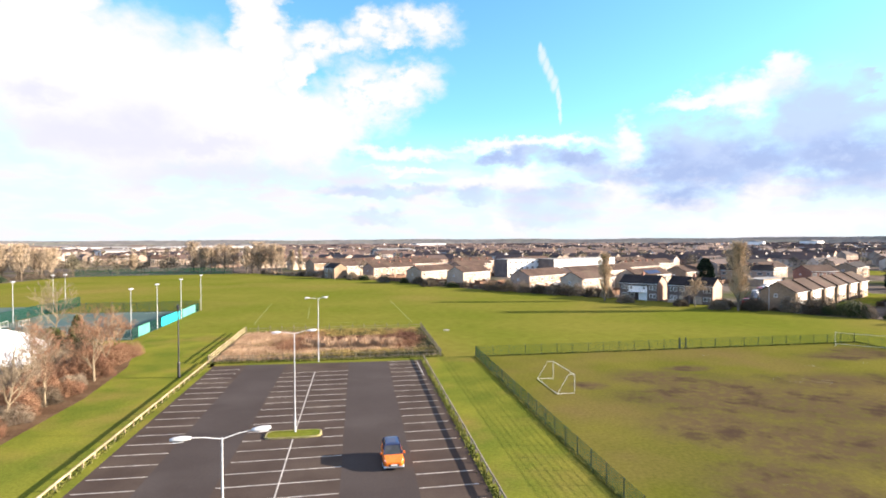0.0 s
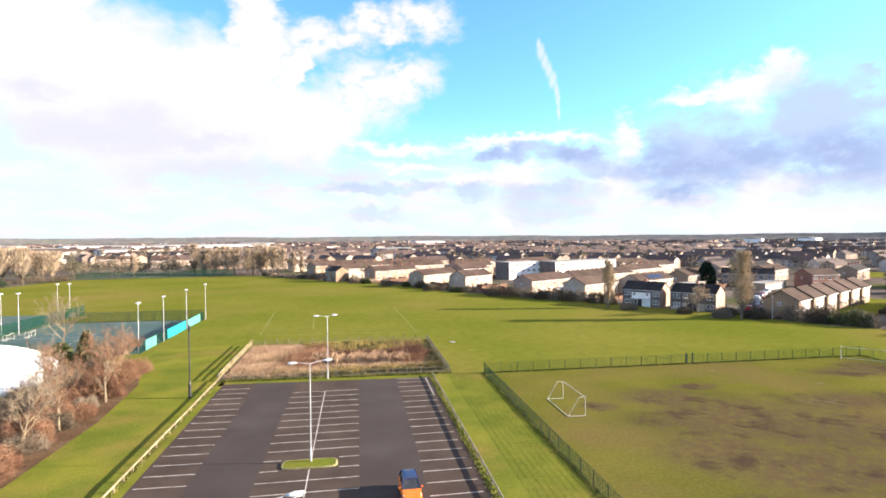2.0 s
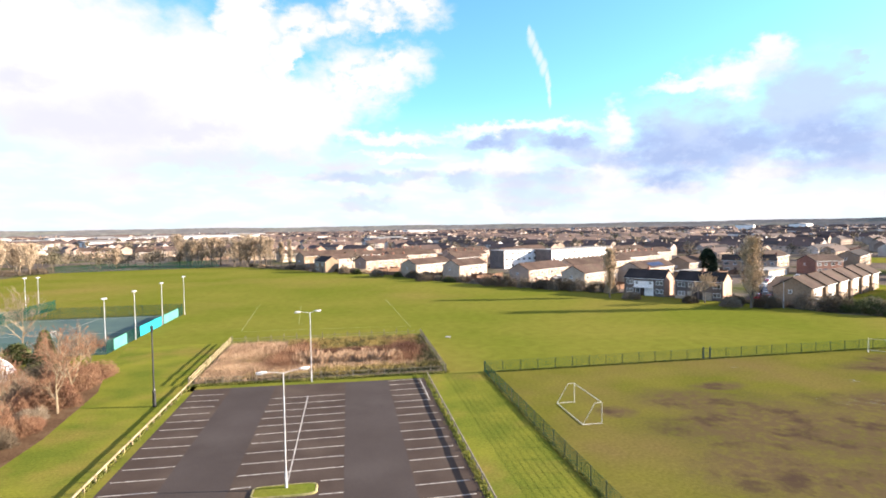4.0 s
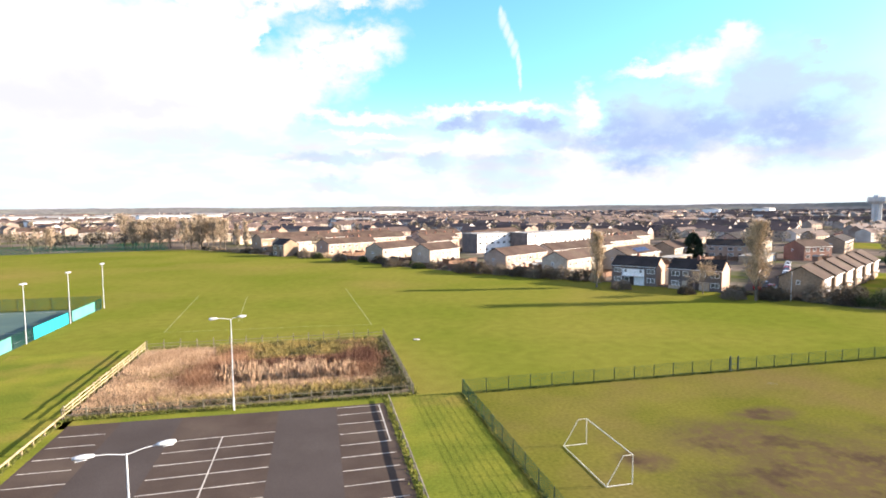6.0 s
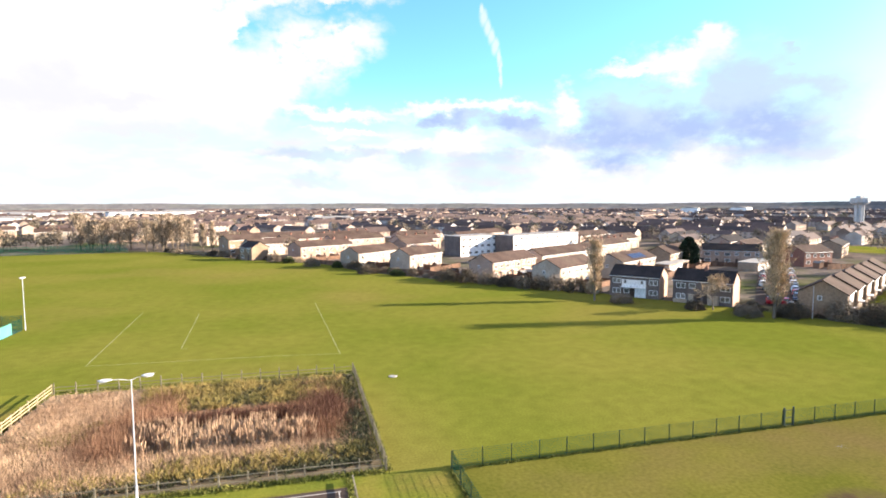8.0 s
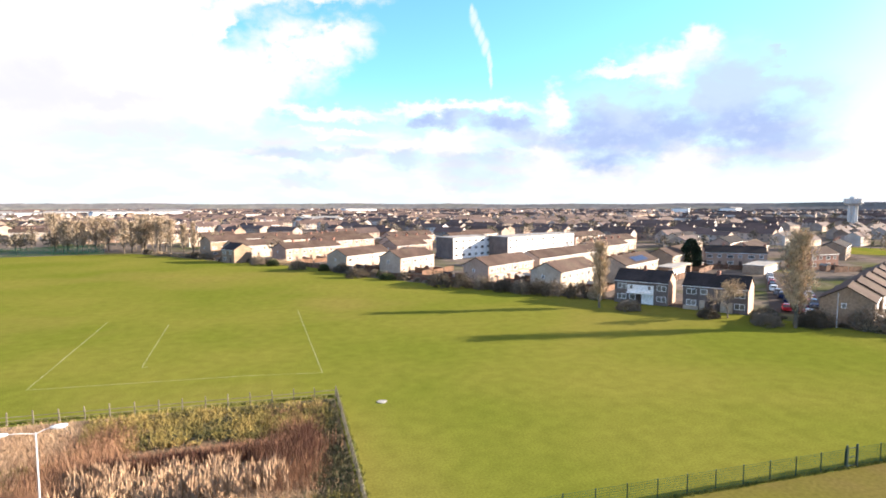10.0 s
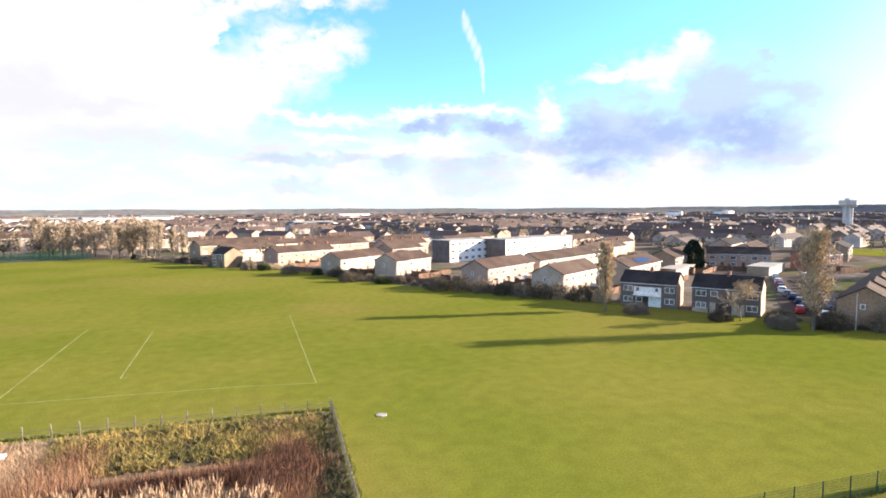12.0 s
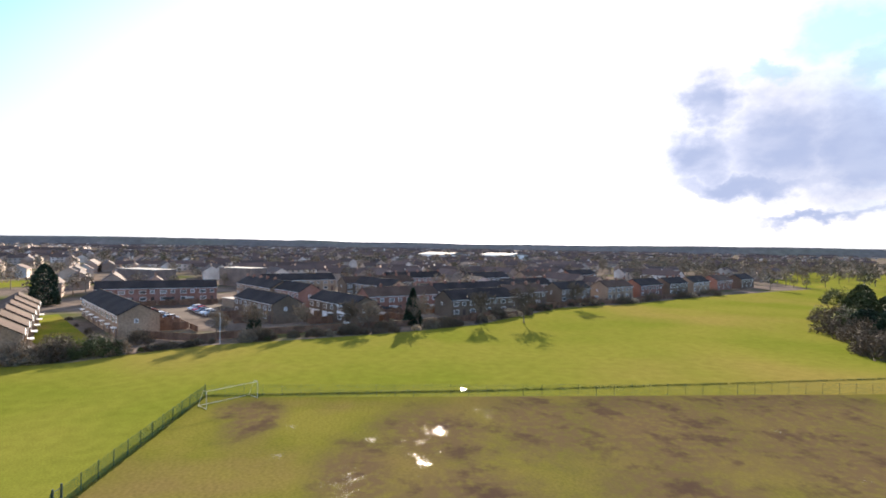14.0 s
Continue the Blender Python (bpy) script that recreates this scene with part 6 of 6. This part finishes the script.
for m, length, depth, units, sides in list(HOUSES):
    at = m.translation
    if math.hypot(at.x - 8, at.y - 54) > 215:
        continue
    u = length / units
    for side in (-1, 1):
        if side > 0 and math.hypot(at.x - 8, at.y - 54) > 165:
            continue
        y0 = -1.0 if side < 0 else depth + 1.0
        for i in range(units):
            a, b = m @ Vector((i * u, y0, 0)), m @ Vector((i * u, y0 + side * 6.5, 0))
            if i and free(a, 0.3) and free(b, 0.5):
                board_fence((a.x, a.y), (b.x, b.y), rg.uniform(1.4, 1.8), M["brown_fence"], "brown boarded fence between two back gardens")
            c, e = m @ Vector((i * u + 0.3, y0 + side * 7.0, 0)), m @ Vector(((i + 1) * u - 0.3, y0 + side * 7.0, 0))
            if side < 0 and free(c, 0.5) and free(e, 0.5):
                board_fence((c.x, c.y), (e.x, e.y), rg.uniform(1.3, 1.8), M["brown_fence"], "brown boarded fence at the foot of a garden")
            q = m @ Vector((i * u + u * 0.35, y0 + side * rg.uniform(3.6, 4.6), 0))
            if rg.random() < 0.35 and free(q, 3.0):
                k = rg.randrange(2)
                at_shed = pose(q.x, q.y, 0, 0, 0, math.degrees(m.to_euler().z) + 90 * rg.randrange(2))
                if sheds[k]:
                    copy_thing(sheds[k], at_shed)
                else:
                    sheds[k] = garden_shed(at_shed, k)
            q = m @ Vector((i * u + u * rg.uniform(0.6, 0.9), y0 + side * rg.uniform(2.4, 5.4), 0))
            if rg.random() < 0.35 and free(q, 1.6):
                z = rg.uniform(0.35, 0.8)
                copy_thing(kinds[rg.randrange(5)], pose(q.x, q.y, 0, 0, 0, rg.uniform(0, 360)) @ Matrix.Diagonal((z, z, z * rg.uniform(0.9, 1.3), 1)))
mesh_fence((-143, 306), (-70, 322), 4.0, 3.6, "tall grey mesh fence across the far end of the field", gap=0.2, r=0.02)
sheet("green", [(113.5, 119.5), (121.5, 114.5), (166, 148), (158, 156)], 0.02, M["verge"], "strip of lawn between two rows of houses", "grass")
sheet("far_green", [(235, 240), (262, 205), (300, 232), (272, 268)], 0.02, M["verge"], "sunlit green beyond the houses", "grass")
sheet("far_meadow", [(262, -262), (292, -168), (420, -200), (560, -330), (430, -420)], 0.02, M["verge"], "dull green meadow beyond the end of the field", "grass")
sheet("parking_court", [(150, 118), (166, 98), (196, 116), (182, 140)], 0.02, M["tarmac"], "tarmac parking court between terraces", "car park")
sheet("street", [(100, 134), (106, 128), (160, 182), (154, 188)], 0.02, M["tarmac"], "tarmac street with parked cars", "road")

root = thing("street_lamp", pose(122.2, 90.8, 0), "slim grey lamp post by a garden fence", "lamp post")
g = Geo()
g.tube((0, 0, -0.1), (0, 0, 6), 0.08, 0.05, 8)
part("column", g, M["galv"], root)
g = Geo()
g.tube((0, 0, 6), (-0.7, 0, 6.15), 0.05, 0.09, 6)
part("lamp_head", g, M["galv"], root)
copy_thing(root, pose(99.0, 119.5, 0, 0, 0, 40))

cars = [car(pose(0, 0, -0.03), M[k], M[k], lab) for k, lab in (("car_white", "white hatchback parked by the terraces"), ("car_red", "red hatchback parked by the terraces"), ("car_grey", "grey hatchback parked by the terraces"), ("car_blue", "dark blue hatchback parked by the terraces"))]
spots = [(103.5, 128.5, 135), (106.5, 132.5, 135), (109.5, 137.5, 135), (113, 142, 135), (117, 147, 135), (104.5, 134.5, 135), (156, 114, 50), (159, 116.4, 50), (162, 118.8, 50), (165, 121.2, 50), (168, 123.6, 50), (171, 126, 50), (165, 107, 230), (168, 109.2, 230), (171, 111.4, 230), (174.5, 113.5, 230),
         (178, 116, 230), (120, 151, 135), (124, 156, 135)] + [(114 + 4.4 * k, 136.5 + 4.3 * k, 315) for k in range(10)] + [(128 + 4.2 * k, 160 + 4.2 * k, 135) for k in range(5)]
for i, (x, y, d) in enumerate(spots):
    m = pose(x, y, 0.02, 0, 0, d)
    if i < 4:
        cars[i].matrix_basis = m
    else:
        copy_thing(cars[(1, 0, 2, 0, 3)[i % 5]], m)

# water tower
root = thing("water_tower", pose(474.7, 406.5, 0), "pale concrete water tower on the skyline", "tower")
g = Geo()
g.rings([[(w * math.cos(2 * math.pi * i / 24), w * math.sin(2 * math.pi * i / 24), z) for i, w in enumerate([3.7, 3.4, 2.6, 3.4] * 6)] for z in (-0.1, 21.5)])
part("shaft", g, M["pale_concrete"], root)
g = Geo()
g.tube((0, 0, 21.0), (0, 0, 22.8), 5.4, 7.0, 16)
g.tube((0, 0, 22.8), (0, 0, 26.5), 7.0, 7.0, 16)
part("tank", g, M["pale_concrete"], root)
g = Geo()
g.box(-2.0, -2.0, 26.5, 2.0, 2.0, 28.2)
part("cap", g, M["pale_concrete"], root)

# ---- the town beyond ----
KEEP = [(ob.matrix_basis.translation.x, ob.matrix_basis.translation.y, math.radians(math.degrees(ob.matrix_basis.to_euler().z))) for ob in scene.objects if ob.parent is None and ob.get("category") in ("house", "flats", "garage")]


def clear(x, y, r):
    for kx, ky, ka in KEEP:
        for s in (0, 8, 16, 24, 32, 40):
            if (x - kx - s * math.cos(ka)) ** 2 + (y - ky - s * math.sin(ka)) ** 2 < r * r:
                return False
    return True


rg = random.Random(12)
near, far = Geo(), Geo()


def simple_house(g, x, y, a, L, D, e, r, detail):
    ca, sa = math.cos(a), math.sin(a)

    def P(u, v, z):
        return (x + u * ca - v * sa, y + u * sa + v * ca, z)
    g.face([P(0, 0, -.1), P(L, 0, -.1), P(L, 0, e), P(0, 0, e)])
    g.face([P(L, D, -.1), P(0, D, -.1), P(0, D, e), P(L, D, e)])
    g.face([P(0, D, -.1), P(0, 0, -.1), P(0, 0, e), P(0, D / 2, e + r), P(0, D, e)])
    g.face([P(L, 0, -.1), P(L, D, -.1), P(L, D, e), P(L, D / 2, e + r), P(L, 0, e)])
    g.face([P(-.3, -.4, e - .2), P(L + .3, -.4, e - .2), P(L + .3, D / 2, e + r + .1), P(-.3, D / 2, e + r + .1)], 1)
    g.face([P(L + .3, D + .4, e - .2), P(-.3, D + .4, e - .2), P(-.3, D / 2, e + r + .1), P(L + .3, D / 2, e + r + .1)], 1)
    if detail:
        n = max(1, int(L / 3.2))
        for i in range(n):
            for z in (0.9, 3.1):
                u = (i + 0.3) * L / n
                g.face([P(u, -.04, z), P(u + 1.4, -.04, z), P(u + 1.4, -.04, z + 1.1), P(u, -.04, z + 1.1)], 2)
                g.face([P(u + 1.4, D + .04, z), P(u, D + .04, z), P(u, D + .04, z + 1.1), P(u + 1.4, D + .04, z + 1.1)], 2)
        if rg.random() < 0.6:
            c = rg.uniform(0.2, 0.8) * L
            for q in (0, 1):
                g.face([P(c, D / 2 - .4, e + r), P(c + .7, D / 2 - .4, e + r), P(c + .7, D / 2 - .4, e + r + 1.2), P(c, D / 2 - .4, e + r + 1.2)])
                g.face([P(c, D / 2 + .4, e + r), P(c, D / 2 - .4, e + r), P(c, D / 2 - .4, e + r + 1.2), P(c, D / 2 + .4, e + r + 1.2)])


tree_spots = []
d = 175.0
while d < 3300:
    step = 14.0 + d * 0.015
    for k in range(int(math.radians(185) * d / (step * 1.7))):
        a = radians(-52 + 185 * (k + rg.random()) * (step * 1.7) / (math.radians(185) * d))
        q = d + rg.uniform(-0.5, 0.5) * step
        x, y = 8 + q * math.sin(a), 54 + q * math.cos(a)
        if inside(x, y, FIELD) or (x < -25 and y < 450) or inside(x, y, [(230, 236), (262, 198), (306, 230), (272, 274)]) or (y < -60 and x < 262 + (-y - 60) * 0.8) or (q < 420 and not clear(x, y, 17)):
            continue
        if q < 900 and inside(x + 14 * math.sin(a + 1.5), y + 14 * math.cos(a + 1.5), FIELD):
            continue
        wooded = noise.noise((x * 0.004, y * 0.004, 3.3))
        if rg.random() < 0.10 + 0.16 * (wooded > 0.18) + (0.3 if a > 1.75 else 0.0):
            tree_spots.append((x, y, rg.uniform(5, 10), q))
            continue
        turn = math.radians(33 + 90 * (noise.noise((x * 0.006, y * 0.006, 0)) > 0.05) + 25 * noise.noise((x * 0.002, y * 0.002, 7)) + rg.uniform(-4, 4))
        L = rg.choice((9, 12, 18, 24, 30)) * (1 + d / 6000)
        simple_house(near if q < 650 else far, x, y, turn, L, rg.uniform(7, 9), rg.uniform(4.4, 5.2), rg.uniform(1.9, 2.9), q < 650)
    d += step
tagged(part("town_houses", near, [M["far_wall"], M["far_roof"], M["washed_net_glass"]]), "rows of brick and rendered houses with tiled roofs", "houses", kind="stuff")
tagged(part("far_town_houses", far, [M["far_wall"], M["far_roof"], M["washed_net_glass"]]), "distant suburban houses reaching to the horizon", "houses", kind="stuff")

g = Geo()
for i in range(820):
    a = radians(rg.uniform(-50, 135))
    q = rg.uniform(210, 900)
    x, y = 8 + q * math.sin(a), 54 + q * math.cos(a)
    if not inside(x, y, FIELD) and not (x < -20 and y < 300) and clear(x, y, 10):
        tree_spots.append((x, y, rg.uniform(5, 9.5), q))
for i in range(130):          # belts of trees at the far side of the field
    x = rg.uniform(-330, -60)
    tree_spots.append((x, 330 + rg.uniform(0, 60) + (x + 60) * -0.05, rg.uniform(5, 10), 330))
for i in range(240):          # a belt along the sunny skyline
    a = radians(rg.uniform(62, 132))
    q = rg.uniform(420, 1100)
    tree_spots.append((8 + q * math.sin(a), 54 + q * math.cos(a), rg.uniform(7, 12), q))
for i in range(330):          # woods and hedges beyond the end of the field
    a = radians(rg.uniform(112, 142))
    q = rg.uniform(320, 900)
    x, y = 8 + q * math.sin(a), 54 + q * math.cos(a)
    if y < -66 and x < 262 + (-y - 60) * 0.8 or q > 420:
        tree_spots.append((x, y, rg.uniform(6, 11), q))
for x, y, h, q in tree_spots:
    if inside(x, y, FIELD):
        continue
    n = 110 if q < 500 else (60 if q < 1200 else 26)
    s = h * 0.055 * (1 if q < 500 else 1.5)
    w = h * rg.uniform(0.32, 0.48)
    g.tube((x, y, 0), (x, y, h * 0.5), 0.2, 0.12, 4, caps=False)
    for _ in range(n):
        t, b = rg.uniform(0, 6.283), rg.uniform(-0.7, 1.0)
        r = rg.random() ** 0.4
        c = math.sqrt(max(0, 1 - b * b)) * r
        p = Vector((x + w * c * math.cos(t), y + w * c * math.sin(t), h * 0.60 + h * 0.40 * b * r))
        v = Vector((rg.gauss(0, 1), rg.gauss(0, 1), rg.gauss(0, 1))).normalized() * s * rg.uniform(0.8, 2.0)
        g.blade(p - v, p + v, s * 0.5, s * 0.2, rg)
tagged(part("town_trees", g, M["far_twig"]), "leafless trees scattered through the town", "trees", kind="stuff")

# big pale sheds on the horizon
for i, (a, q, L, h) in enumerate(((-33, 1400, 90, 7), (-27, 1300, 120, 7), (-23.5, 1150, 90, 7), (-20, 1250, 130, 8), (-16.5, 1150, 150, 8), (-30, 1000, 60, 6), (-12, 1500, 90, 8), (-25, 800, 40, 6), (6, 1500, 90, 10), (40, 1500, 90, 12), (44, 1700, 120, 12), (97, 760, 70, 8), (103, 800, 60, 8), (2, 620, 50, 6))):
    a = radians(a)
    root = thing("warehouse", pose(8 + q * math.sin(a), 54 + q * math.cos(a), 0, 0, 0, rg.uniform(10, 50)), "large pale industrial shed far off", "warehouse", "far sheds")
    g = Geo()
    g.box(0, 0, -0.1, L, 40, h)
    part("wall", g, M["white_wall"], root)
    g = Geo()
    g.rings([[(-.5, -.5, h), (L + .5, -.5, h), (L + .5, 40.5, h), (-.5, 40.5, h)], [(-.5, 20, h + 2.5), (L + .5, 20, h + 2.5), (L + .5, 20.5, h + 2.5), (-.5, 20.5, h + 2.5)]])
    part("roof", g, M["felt"], root)

# wooded ridge all round, its grey carrying painted haze
g = Geo()
for q, h0, amp in ((2300, 13, 9), (3100, 21, 13), (4300, 31, 14)):
    pts = []
    for i in range(721):
        a = radians(-180 + i * 0.5)
        sunny = math.exp(-((math.degrees(a) - 68) / 16) ** 2) + 0.8 * math.exp(-((math.degrees(a) - 122) / 18) ** 2)
        h = h0 + amp * noise.noise((a * 6, q * 0.01, 0)) + 2.5 * noise.noise((a * 60, q * 0.02, 1)) + 1.5 * noise.noise((a * 220, q * 0.03, 2)) + sunny * 13
        pts.append((8 + q * math.sin(a), 54 + q * math.cos(a), max(1, h), a))
    for p, s in zip(pts, pts[1:]):
        g.face([(p[0], p[1], -1), (s[0], s[1], -1), (s[0] * 1.02, s[1] * 1.02, s[2]), (p[0] * 1.02, p[1] * 1.02, p[2])])
        g.face([(p[0] * 1.02, p[1] * 1.02, p[2]), (s[0] * 1.02, s[1] * 1.02, s[2]), (s[0] * 1.08, s[1] * 1.08, -1), (p[0] * 1.08, p[1] * 1.08, -1)])
tagged(part("wooded_ridge", g, M["hazed_wood"]), "low wooded hills along the horizon", "hills", kind="structure")
